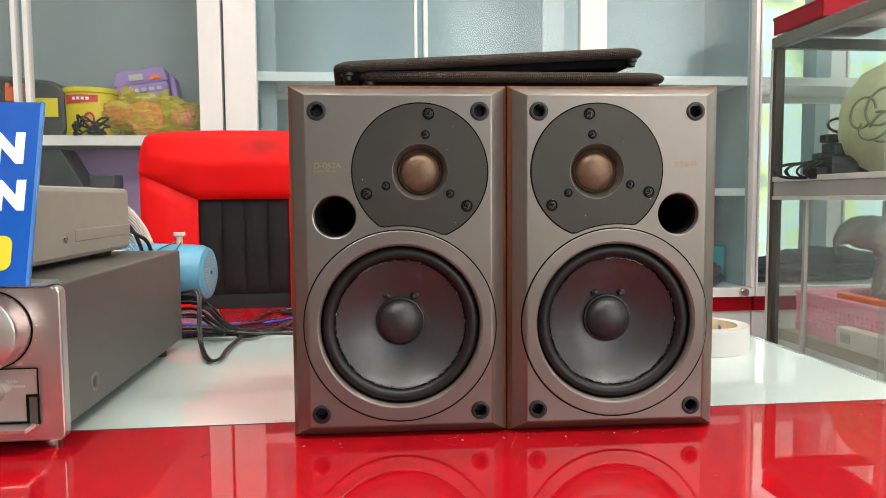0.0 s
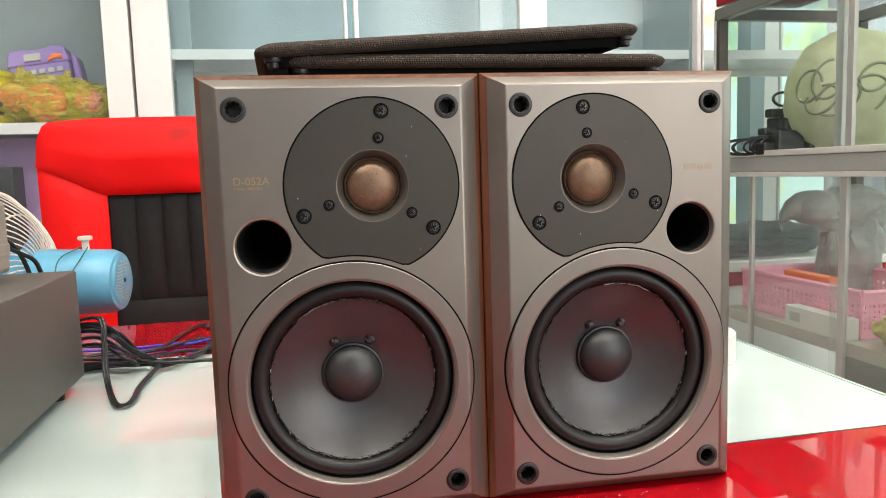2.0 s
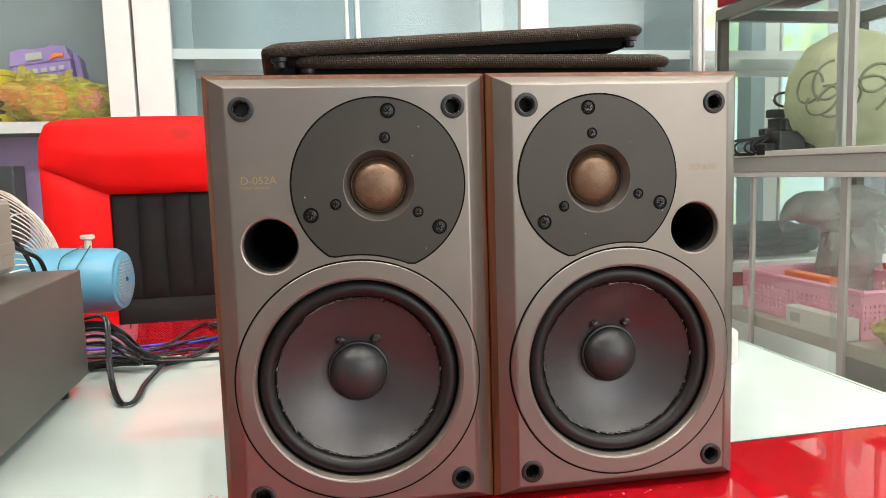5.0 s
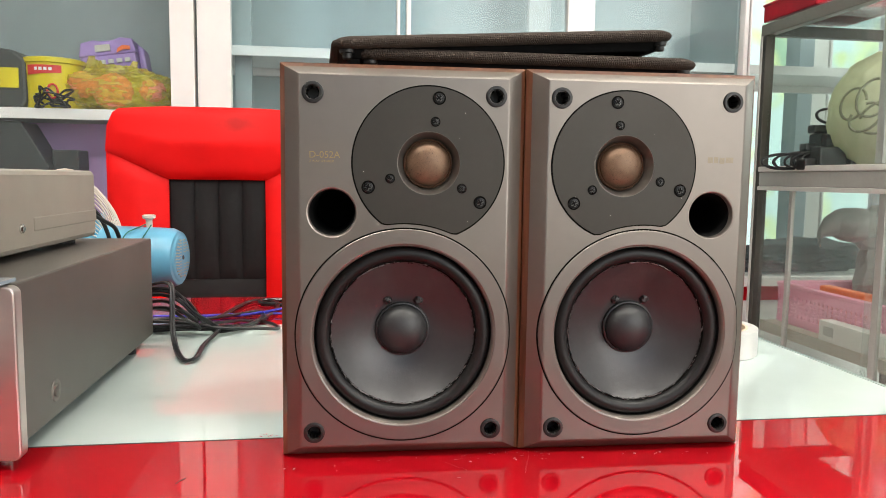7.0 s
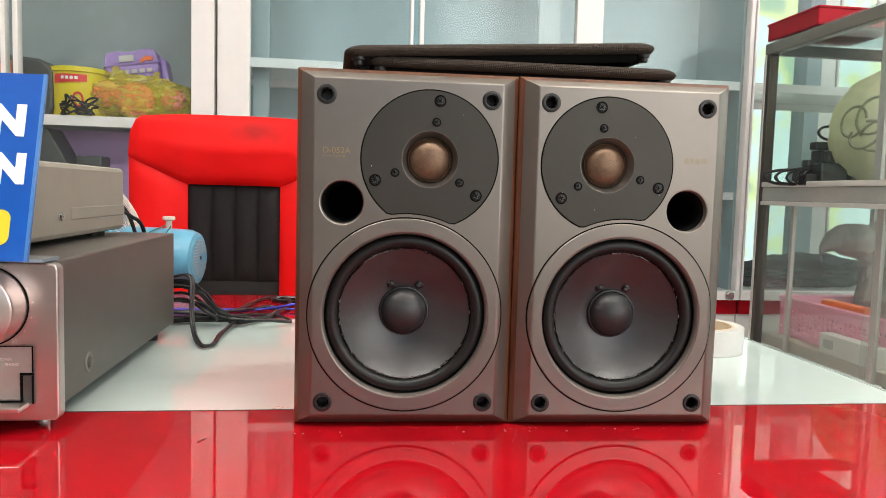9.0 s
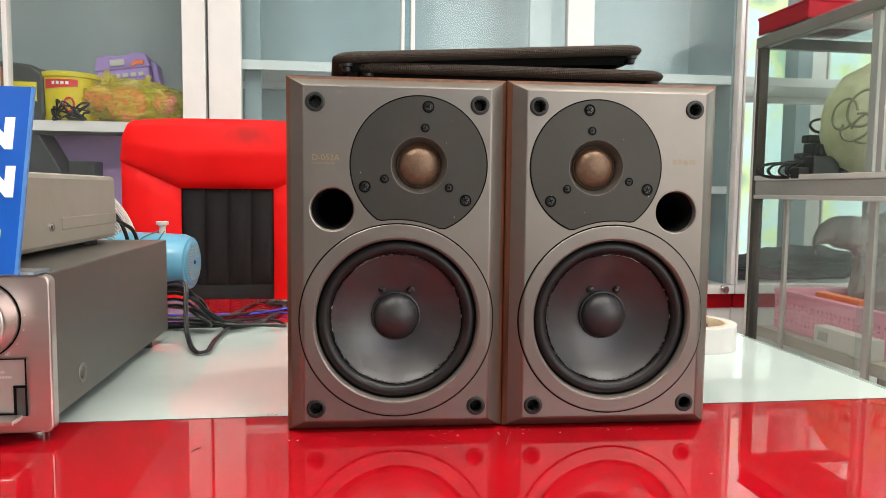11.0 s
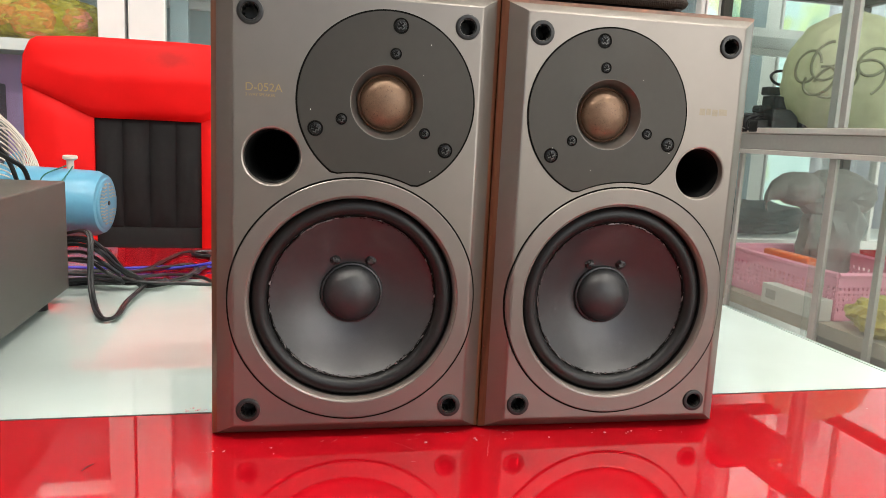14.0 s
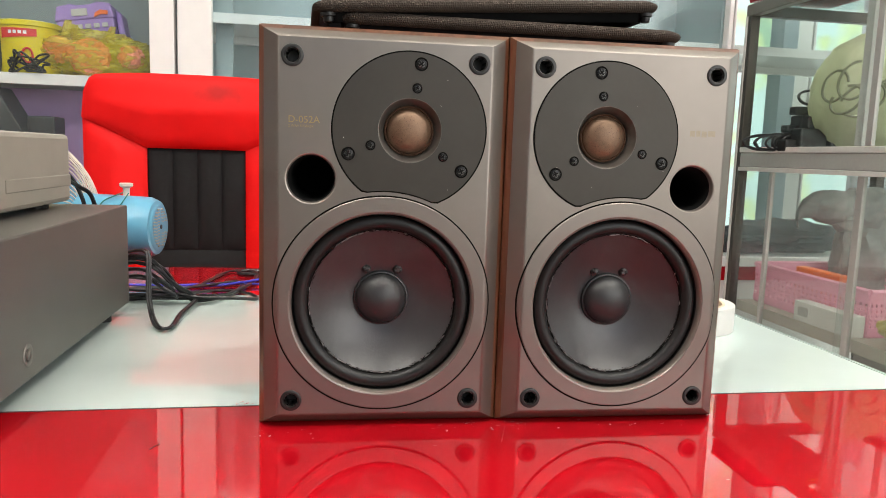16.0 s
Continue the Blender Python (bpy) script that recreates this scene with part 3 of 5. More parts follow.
def speaker(cx, cy, mirror, label):
    """mirror -1: bass port on the other side."""
    sp = thing("bookshelf_speaker", (cx, cy, TOP), label, "loudspeaker", "pair of loudspeakers", rz=-1.9)
    k = mirror
    h1 = SH
    w = SW / 2
    # wooden box behind a bevelled edge
    part("cabinet", profile_box([(w, 0.0008, h1, 0.0120), (w, 0.0008, h1, SD)], close_back=True), M_WOOD, sp, "dark walnut veneer box")
    part("front_edge", profile_box([(w - 0.0032, 0.0032, h1 - 0.0026, 0.0075), (w - 0.0004, 0.0012, h1 - 0.0003, 0.0114), (w, 0.0008, h1, 0.0120)]), M_WOOD_EDGE_LIT, sp, "bevelled red-brown wooden edge")
    part("top_veneer", box((-w + 0.001, w - 0.001, 0.0125, SD - 0.001, h1, h1 + 0.0003)), M_WOOD_TOP_LIT, sp)
    lo, hi = 0.0105, h1 - 0.0085
    ww = w - 0.0032
    rows = [(FL + (ww - FL) * f, lo - (lo - 0.0032) * f, hi + (h1 - 0.0026 - hi) * f, 0.0076 * d) for f, d in BEVEL]
    part("baffle_edge", profile_box(rows), M_BAFFLE, sp, smooth=True)
    wz, wr = 0.0815, 0.0683            # woofer centre and flange radius
    tx, tz, tr = 0.0147 * k, 0.1912, 0.0474   # tweeter plate
    px, pz, pr = -0.0455 * k, 0.1600, 0.0147  # bass port
    socks = [(-0.0570, 0.0190), (0.0570, 0.0190), (-0.0570, 0.2335), (0.0570, 0.2335)]
    holes = [circle(0, wz, 0.0580, 96), circle(tx, tz, 0.0199, 48), circle(px, pz, pr + 0.0011, 48)] + [circle(x, z, 0.0042, 20) for x, z in socks]
    part("baffle", outline_fill([[(-FL, lo), (FL, lo), (FL, hi), (-FL, hi)]] + holes, 0.0), M_BAFFLE, sp, "satin grey painted front")
    part("port_tube", lathe([(pr + 0.0011, 0), (pr + 0.0003, 0.0004), (pr, 0.0016), (pr - 0.0003, 0.004)], (px, 0, pz), seg=48), M_RIM, sp, "bright bevelled port lip", smooth=True)
    part("port", lathe([(pr - 0.0003, 0.004), (pr - 0.001, 0.011), (pr - 0.0012, 0.075), (0, 0.075)], (px, 0, pz), seg=48), M_HOLE, sp, smooth=True)
    # tweeter plate with a scooped lower edge that follows the woofer
    R2 = 0.0722
    loop = []
    for i in range(96):
        a = 2 * math.pi * i / 96
        x, z = tx + tr * math.cos(a), tz + tr * math.sin(a)
        loop.append((x, z))
    keep = [q for q in loop if math.hypot(q[0], q[1] - wz) > R2]
    start = max(range(len(keep)), key=lambda i: math.dist(keep[i], keep[i - 1]))
    keep = keep[start:] + keep[:start]
    a0, a1 = (math.atan2(q[1] - wz, q[0]) for q in (keep[-1], keep[0]))
    keep += [(R2 * math.cos(a0 + (a1 - a0) * i / 14), wz + R2 * math.sin(a0 + (a1 - a0) * i / 14)) for i in range(1, 14)]
    cxm, czm = tx, tz + 0.002

    def grown(d):
        return [(cxm + (x - cxm) * (1 + d / tr), czm + (z - czm) * (1 + d / tr)) for x, z in keep]  # slightly larger outline
    part("plate_groove", outline_fill([grown(0.0010), circle(tx, tz, 0.0200, 48)], -0.0002), M_GROOVE, sp)
    plate = part("tweeter_plate", outline_fill([keep, circle(tx, tz, 0.0199, 48)], -0.0006), M_PLATE, sp, "dark grey tweeter plate")
    part("plate_edge", prism_wall(keep, -0.0006, 0.0), M_PLATE, plate)
    part("horn", lathe([(0.0199, -0.0006), (0.0195, -0.0005), (0.0188, 0.0004), (0.0168, 0.0066), (0.0152, 0.0086)], (tx, 0, tz), seg=64), M_HORN, plate, "satin bevelled horn", smooth=True)
    part("dome_ring", lathe([(0.0158, 0.0086), (0.0156, 0.0066), (0.0150, 0.0058), (0.0142, 0.0068)], (tx, 0, tz), seg=96, wobble=0.012), M_COPPER_RIM, plate, smooth=True)
    part("dome", lathe([(0.0143 * math.sin(radians(a)), 0.0074 - 0.0074 * math.cos(radians(a))) for a in range(0, 91, 9)], (tx, 0, tz), seg=48), M_COPPER, plate, "copper-coloured tweeter dome", smooth=True)
    rs = random.Random(17 if k > 0 else 23)
    bm = bmesh.new()
    for i in range(4):
        a, q, h = rs.uniform(0, 6.28), rs.uniform(0.024, 0.045), rs.uniform(0.00008, 0.00022)
        x, z = tx + q * math.cos(a), tz + q * math.sin(a)
        if math.hypot(x, z - wz) > R2 + 0.001:
            bm.faces.new([bm.verts.new((x + u * h, -0.0008, z + v * h * rs.uniform(0.6, 2.0))) for u, v in ((-1, -1), (1, -0.6), (0.7, 1), (-0.8, 0.8))])
    tagged(part("dust_specks", bm, M_PRINT, plate, "tiny pale dust specks"), kind="stuff")
    tw = 3
    for r, rad, angles in ((0.0408, 0.0042, (81.5, 202, 323.5)), (0.0261, 0.0031, (81.5, 202, 323.5))):
        for a in angles:
            a = a if k > 0 else 180 - a
            tw += 37
            x, z = tx + r * math.cos(radians(a)), tz + r * math.sin(radians(a))
            screw(plate, x, z, rad, -0.0007, tw)
    # woofer
    part("flange_groove", follow_bevel(lathe([(wr + 0.0010, -0.0001), (wr + 0.0009, -0.0003), (wr - 0.0002, -0.0003)], (0, 0, wz), seg=128)), M_GROOVE, sp)
    fl = part("woofer_flange", follow_bevel(lathe([(wr, 0.0004), (wr, -0.0006), (wr - 0.0004, -0.0009), (0.0660, -0.0009), (0.0640, -0.0009), (0.0592, -0.0009), (0.0586, -0.0006)], (0, 0, wz), seg=128)), M_RING, sp, "satin grey woofer ring", smooth=True, sharp=15)
    part("inner_lip", lathe([(0.0586, -0.0006), (0.0578, 0.0004), (0.0573, 0.0022), (0.0571, 0.0040)], (0, 0, wz), seg=128), M_RIM, fl, "bright bevelled lip", smooth=True)
    part("basket_wall", lathe([(0.0571, 0.0040), (0.0572, 0.0078)], (0, 0, wz), seg=128), M_RUBBER, fl, smooth=True)
    sur = [(0.0573, 0.0070)] + [(0.0521 + 0.0049 * math.cos(radians(a)), 0.0084 - 0.0052 * math.sin(radians(a))) for a in range(0, 181, 15)] + [(0.0464, 0.0108)]
    part("surround", lathe(sur, (0, 0, wz), seg=128), M_RUBBER, fl, "black rubber roll surround", smooth=True)
    cone = [(0.0475, 0.0084), (0.0468, 0.0080), (0.0430, 0.0110), (0.034, 0.0166), (0.026, 0.0202), (0.0190, 0.0225), (0.0172, 0.0228)]
    cn = part("cone", lathe(cone, (0, 0, wz), seg=96), M_CONE, fl, "smooth dark graphite cone", smooth=True)
    part("cap_ring", lathe([(0.0182, 0.0224), (0.0178, 0.0206), (0.0169, 0.0203), (0.0164, 0.0212)], (0, 0, wz), seg=64), M_CAP, cn, smooth=True)
    part("dust_cap", lathe([(0.0167 * math.sin(radians(a)), 0.0212 - 0.0108 * math.cos(radians(a))) for a in range(0, 91, 9)], (0, 0, wz), seg=64), M_CAP, cn, "grained black dust cap", smooth=True)
    rn = random.Random(3 if k > 0 else 8)
    for x in (-0.0099, 0.0106):
        part("lead_blob", blob(0.0029, 0.0021, 0.0027, (x, 0.0212, wz + 0.0192), sub=3, amount=0.35, seed=x * 900), M_LUMP, cn, "glossy black glue lump", smooth=True)
    # cracked glue along the edge of the cone
    bm = bmesh.new()
    for i in range(190):
        a = rn.choice((rn.uniform(0, 360), rn.gauss(222, 22), rn.gauss(285, 26), rn.gauss(120, 30)))
        crowd = noise.noise(Vector((math.cos(radians(a)) * 2.6, math.sin(radians(a)) * 2.6, cx * 30)))
        if crowd < 0.0 and rn.random() < 0.75:
            continue
        r, s = 0.0468 + rn.gauss(0, 0.00025), rn.uniform(0.0002, 0.0008)
        c = Vector((r * math.cos(radians(a)), 0.0069, wz + r * math.sin(radians(a))))
        tdir = Vector((-math.sin(radians(a)), 0, math.cos(radians(a))))
        rdir = Vector((math.cos(radians(a)), 0.1, math.sin(radians(a))))
        L = s * rn.uniform(1, 3)
        tilt = Vector((0, rn.uniform(-1, 1) * s, 0))
        q = [c - tdir * L - rdir * s * 0.4 + tilt, c + tdir * L * 0.6 - rdir * s * 0.6, c + tdir * L + rdir * s * 0.5 - tilt, c - tdir * L * 0.5 + rdir * s * 0.6]
        bm.faces.new([bm.verts.new(v) for v in q])
    tagged(part("flaking_glue", bm, M_GLUE, cn), kind="stuff")
    bm = bmesh.new()
    for i in range(150):
        a = i * 2.4 + rn.uniform(-1, 1)
        if rn.random() < 0.22:
            continue
        r, L, s = 0.0463 + rn.gauss(0, 0.00022), rn.uniform(0.0004, 0.0014), rn.uniform(0.00012, 0.0004)
        c = Vector((r * math.cos(radians(a)), 0.0076, wz + r * math.sin(radians(a))))
        tdir, rdir = Vector((-math.sin(radians(a)), 0, math.cos(radians(a)))), Vector((math.cos(radians(a)), -0.1, math.sin(radians(a))))
        bm.faces.new([bm.verts.new(v) for v in (c - tdir * L, c - tdir * L * 0.3 - rdir * s, c + tdir * L * rn.uniform(0.6, 1.1) - rdir * s * 0.3, c + tdir * L * 0.4 + rdir * s)])
    tagged(part("cracked_seam", bm, M_GROOVE, cn, "dark cracked glue seam"), kind="stuff")
    part("cone_joint", lathe([(0.0477, 0.0070), (0.0472, 0.0065), (0.0465, 0.0076)], (0, 0, wz), seg=200, wobble=0.016), M_GROOVE, cn)
    for x, z in socks:
        s = part("grille_socket", lathe([(0.0068, 0.0001), (0.0066, -0.0008), (0.0060, -0.0011), (0.0047, -0.0010), (0.0043, -0.0002), (0.0041, 0.012), (0, 0.012)], (x, 0, z), seg=32), M_BLACK, sp, smooth=True)
        bm = bmesh.new()
        for i in range(8):
            a = 2 * math.pi * i / 8 + 0.2
            c, n = math.cos(a), math.sin(a)
            p0 = [(x + rr * c - t * n, z + rr * n + t * c) for rr, t in ((0.0042, -0.0005), (0.0042, 0.0005), (0.0033, 0.0004), (0.0033, -0.0004))]
            prism(p0, 0.0015, 0.009, bm)
        part("socket_ribs", bm, M_HOLE, s)
    return sp


def prism_wall(loop, y0, y1):
    bm = bmesh.new()
    a = [bm.verts.new((x, y0, z)) for x, z in loop]
    b = [bm.verts.new((x, y1, z)) for x, z in loop]
    for i in range(len(a)):
        j = (i + 1) % len(a)
        bm.faces.new((a[i], b[i], b[j], a[j]))
    return bm


SL = speaker(-0.0788, 0.0022, 1, "grey-fronted walnut bookshelf speaker with gold model print")
SR = speaker(0.0769, -0.0043, -1, "grey-fronted walnut bookshelf speaker with worn gold print")
UP = pose(0, 0, 0, 90, 0, 0)
lettering("D-052A", 0.0059, M_GOLD, SL, Matrix.Translation((-0.0595, -0.0002, 0.1937)) @ UP, extrude=0.00005)
lettering("2 WAY SPEAKER", 0.0021, M_GOLD, SL, Matrix.Translation((-0.0593, -0.0002, 0.1910)) @ UP, extrude=0.00005)
for x0, x1, z0, z1 in ((0.0415, 0.0450, 0.1940, 0.1978), (0.0458, 0.0486, 0.1942, 0.1980), (0.0496, 0.0530, 0.1938, 0.1976), (0.0538, 0.0590, 0.1944, 0.1979)):
    part("worn_print", box((x0, x1, -0.0001, 0.0, z0, z1)), M_GOLD_WORN, SR, "almost worn away gold print")

# chips along the wooden edges
M_RAW = mat("raw_wood", (0.21, 0.085, 0.04), 0.7)
rc = random.Random(5)
bm = bmesh.new()
for z in (0.232, 0.196, 0.1945, 0.171, 0.1405, 0.118, 0.087, 0.052):
    h, d = rc.uniform(0.0002, 0.0007), rc.uniform(0, 0.0012)
    q = [(-0.0776, 0.0094 + d, z), (-0.0768, 0.0083 + d, z + h * 0.3), (-0.0771, 0.0086 + d, z + h), (-0.0777, 0.0096 + d, z + h * 1.4)]
    bm.faces.new([bm.verts.new((x - 0.0001, y - 0.0001, zz)) for x, y, zz in q])
tagged(part("edge_chips", bm, M_RAW, SR, "tiny chips in the veneer edge"), kind="stuff")


# ---- grilles lying on the speakers ----
def grille(m, label, deep_end=False):
    g = thing("speaker_grille", (0, 0, 0), label, "speaker grille", "removed speaker grilles")
    W, D, T = 0.1187, 0.070, 0.0085

    def ring(w, d, z, r, n=8):
        return [(x, y, z) for x, y in rounded(-w, w, -d, d, r, n)]
    bm = bmesh.new()
    rings = []
    for w, d, z in ((W - 0.009, D - 0.009, 0.0004), (W - 0.0045, D - 0.0040, 0.0), (W - 0.0012, D - 0.0010, 0.0018), (W, D, 0.0042), (W - 0.0010, D - 0.0008, 0.0062),
                    (W - 0.0040, D - 0.0034, 0.0079), (W - 0.010, D - 0.009, T), (W - 0.03, D - 0.03, T + 0.0002)):
        rings.append([bm.verts.new(q) for q in ring(w, d, z, 0.012)])
    for a, b in zip(rings, rings[1:]):
        for i in range(len(a)):
            bm.faces.new((a[i], a[(i + 1) % len(a)], b[(i + 1) % len(b)], b[i]))
    bm.faces.new(rings[-1])
    part("cloth", bm, M_CLOTH_WEAVE, g, "woven dark brown cloth", smooth=True, sharp=80)
    bm = bmesh.new()
    rr = [[bm.verts.new(q) for q in ring(w, d, z, 0.008)] for w, d, z in ((W - 0.0065, D - 0.006, 0.0012), (W - 0.0100, D - 0.010, -0.0052), (W - 0.0150, D - 0.015, -0.0052), (W - 0.0165, D - 0.017, 0.0030))]
    for a, b in zip(rr, rr[1:]):
        for i in range(len(a)):
            bm.faces.new((a[i], a[(i + 1) % len(a)], b[(i + 1) % len(b)], b[i]))
    bm.faces.new(rr[-1])
    part("frame", bm, M_HOLE, g, "matt black plastic frame")
    for x in (-W + 0.0100, W - 0.0100):
        for y in (-D + 0.0085, D - 0.0085):
            part("peg", lathe([(0.0050, 0.0), (0.0048, -0.0022), (0.0034, -0.0026), (0.0032, -0.0054), (0.0026, -0.0060), (0, -0.0060)], (x, y, 0), "z", 20), M_BLACK, g, smooth=True)
    if deep_end:
        part("frame_end", prism([(-W + 0.0035, 0.0022), (-W + 0.018, 0.0022), (-W + 0.018, -0.0104), (-W + 0.0125, -0.0104)], -D + 0.012, D - 0.012), M_HOLE, g, "black tapered end of the frame")
    g.matrix_basis = m
    return g


M_CLOTH_WEAVE = mat("grille_weave", (0.058, 0.045, 0.037), 0.9, var=0.2, scale=60, spec=0.15)
nt = M_CLOTH_WEAVE.node_tree
wv = nt.nodes.new("ShaderNodeTexVoronoi")
wv.inputs["Scale"].default_value = 880
wv.inputs["Randomness"].default_value = 0.25
mp = [x for x in nt.nodes if x.type == "MAPPING"][0]
mp.inputs["Rotation"].default_value = (0, 0, radians(38))
nt.links.new(mp.outputs["Vector"], wv.inputs["Vector"])
bp = nt.nodes.new("ShaderNodeBump")
bp.inputs["Strength"].default_value, bp.inputs["Distance"].default_value = 0.9, 0.0012
bp.invert = True
nt.links.new(wv.outputs["Distance"], bp.inputs["Height"])
nt.links.new(bp.outputs["Normal"], nt.nodes["Principled BSDF"].inputs["Normal"])

TS = TOP + SH
grille(pose(0.0105, 0.098, TS + 0.0062, 0, 0, -1.0), "dark brown cloth speaker grille lying on the speakers")
grille(pose(-0.0078, 0.098, TS + 0.0192, 0.3, -3.7, 1.5), "dark brown cloth speaker grille resting tilted on another", deep_end=True)

# ---- amplifier, upper unit, sign ----
M_WASHER = mat("washer_grey", (0.17, 0.155, 0.137), 0.4, metal=0.3, var=0.08, scale=60)
M_AMP_DARK = mat("amp_recess", (0.09, 0.086, 0.080), 0.4, metal=0.3)
amp = thing("amplifier", (-0.4525, 0, TOP), "grey stereo amplifier with a brushed silver front", "amplifier")
AW, AH0, AH1 = 0.1365, 0.0125, 0.1150
part("case", box((-AW, AW, 0.0185, 0.345, AH0, AH1)), M_AMP, amp, "grey painted steel case", bevel=0.0015)
part("front_panel", prism(rounded(-AW - 0.003, AW + 0.004, AH0 - 0.006, AH1 - 0.001, 0.005), 0.008, 0.0185), M_FACE, amp, "brushed silver front", bevel=0.0012)
for x in (-0.11, 0.128):
    part("foot", lathe([(0.0075, 0.0), (0.0075, 0.008), (0.0062, 0.0135), (0, 0.0135)], (x - 0.008, 0.034, 0), "z", 24), M_STEEL, amp, smooth=True)
    part("foot", lathe([(0.0075, 0.0), (0.0075, 0.008), (0.0062, 0.0135), (0, 0.0135)], (x - 0.008, 0.31, 0), "z", 24), M_BLACK, amp, smooth=True)
kx, kz = 0.0950, 0.0850
part("knob_recess", lathe([(0.0272, 0.0078), (0.0272, 0.0074), (0, 0.0074)], (kx, 0, kz), seg=48), M_GROOVE, amp)
part("volume_knob", lathe([(0.0262, 0.0074), (0.0262, -0.011), (0.0255, -0.0135), (0.0244, -0.0142), (0, -0.0135)], (kx, 0, kz), seg=64), M_FACE, amp, "polished silver volume knob", smooth=True)
part("sub_panel", box((-0.05, 0.1240, 0.0070, 0.0078, 0.0215, 0.0580)), M_PANEL, amp, "recessed grey sub panel")
part("panel_recess", box((0.1165, 0.1250, 0.0064, 0.0069, 0.0190, 0.0400)), M_AMP_DARK, amp, "dark recess beside the flap")
part("recess_edge", box((0.1165, 0.1250, 0.0058, 0.0063, 0.0385, 0.0402), (0.1165, 0.1182, 0.0058, 0.0063, 0.0190, 0.0383), (0.1238, 0.1250, 0.0058, 0.0063, 0.0190, 0.0383), (0.1241, 0.1250, 0.0058, 0.0063, 0.0404, 0.0586), (-0.05, 0.1239, 0.0058, 0.0063, 0.0579, 0.0586), (-0.05, 0.1163, 0.0058, 0.0063, 0.0200, 0.0210)), M_GROOVE, amp)
part("flap", box((-0.05, 0.1215, -0.0080, 0.0075, 0.0165, 0.0200)), M_FACE, amp, "folded down silver flap", bevel=0.0008)
part("selector_knob", lathe([(0.0068, 0.007), (0.0068, -0.004), (0.0060, -0.0046), (0, -0.0046)], (0.0955, 0, 0.0415), seg=32), M_STEEL, amp, smooth=True)
lettering("VOLUME", 0.0042, M_PRINT, amp, Matrix.Translation((0.0965, 0.0076, 0.1040)) @ UP, align="CENTER", extrude=0.00005)
lettering("10", 0.0040, M_PRINT, amp, Matrix.Translation((0.1125, 0.0076, 0.0600)) @ UP, align="CENTER", extrude=0.00005)
lettering("OUT", 0.0032, M_PRINT, amp, Matrix.Translation((0.0930, 0.0066, 0.0515)) @ UP, extrude=0.00005)
lettering("TUNER", 0.0024, M_PRINT, amp, Matrix.Translation((0.1035, 0.0066, 0.0485)) @ UP, extrude=0.00005)
lettering("PHONO", 0.0024, M_PRINT, amp, Matrix.Translation((0.1070, 0.0066, 0.0450)) @ UP, extrude=0.00005)
for a in range(-60, 61, 20):
    part("scale_dot", cyl(0.0005, 0.0072, 0.0078, (kx + 0.0295 * math.cos(radians(a + 5)), 0, kz + 0.0295 * math.sin(radians(a + 5))), seg=10), M_PRINT, amp)
part("side_dish", lathe([(0.0080, 0.0), (0.0076, 0.0007), (0.0066, 0.0009), (0.0046, 0.0002)], (AW, 0.0755, 0.031), "x", 24), M_WASHER, amp, "grey dished washer", smooth=True)
part("side_screw", lathe([(0.0042, 0.0001), (0.0040, 0.0012), (0.0028, 0.0018), (0, 0.0018)], (AW, 0.0755, 0.031), "x", 24), M_AMP, amp, "grey screw in a dished hole", smooth=True)

UZ = TOP + AH1
unit = thing("audio_component", (-0.4975, 0.05, UZ), "beige-grey metal audio component on the amplifier", "audio component")
part("case", box((-0.1375, 0.1375, 0.006, 0.264, 0.0055, 0.0700)), M_AMP_TOP, unit, "beige-grey painted case", bevel=0.0045)
part("front_panel", box((-0.139, 0.139, 0.0, 0.006, 0.0055, 0.0705)), M_FACE, unit, bevel=0.001)
part("side_ridge", box((0.1358, 0.1380, 0.113, 0.263, 0.0205, 0.0320)), M_AMP_TOP, unit, smooth=True, sharp=80, bevel=0.0021)
part("side_screw", lathe([(0.0038, 0), (0.0036, 0.0014), (0.0026, 0.0022), (0, 0.0022)], (0.1375, 0.090, 0.0245), "x", 20), M_STEEL, unit, "bright crosshead screw", smooth=True)
for x in (-0.11, 0.115):
    for y in (0.03, 0.235):
        part("foot", cyl(0.011, 0, 0.006, (x, y, 0), "z", 20), M_BLACK, unit)

sign = thing("display_sign", (-0.398, -0.002, UZ), "blue acrylic sign leaning back with white letters", "sign")
LEAN = 16.0
M_CLEAR = mat("clear_acrylic", (0.22, 0.27, 0.32), 0.15, var=0.1, coat=0.6)
sgm = pose(0, 0, 0, -LEAN, 0, 0)
bm = box((-0.070, 0.070, 0.0, 0.003, 0.001, 0.1320))
bm.transform(sgm)
board = part("board", bm, M_SIGN, sign, "glossy blue board")
bm = box((0.0685, 0.0704, -0.0001, 0.0031, 0.0008, 0.1323))
bm.transform(sgm)
part("board_edge", bm, M_SIGN_EDGE, sign)
part("foot_plate", box((-0.030, 0.079, 0.004, 0.030, 0.0, 0.0022)), M_CLEAR, sign, "clear acrylic foot plate")
for z, size, end in ((0.0885, 0.0280, 0.0605), (0.0550, 0.0265, 0.0635)):
    lettering("N", size, M_LETTER, sign, sgm @ Matrix.Translation((end, -0.0003, z)) @ UP, align="RIGHT", bold=0.0019)
bm = prism(rounded(0.034, 0.0578, 0.0115, 0.0355, 0.006), -0.0006, -0.0001)
bm.transform(sgm)
part("yellow_mark", bm, M_YELLOW_INK, sign, "yellow printed mark")
bm = prism(rounded(0.0415, 0.0495, 0.0200, 0.0290, 0.003), -0.0010, -0.0007)
bm.transform(sgm)
part("mark_centre", bm, M_SIGN, sign)


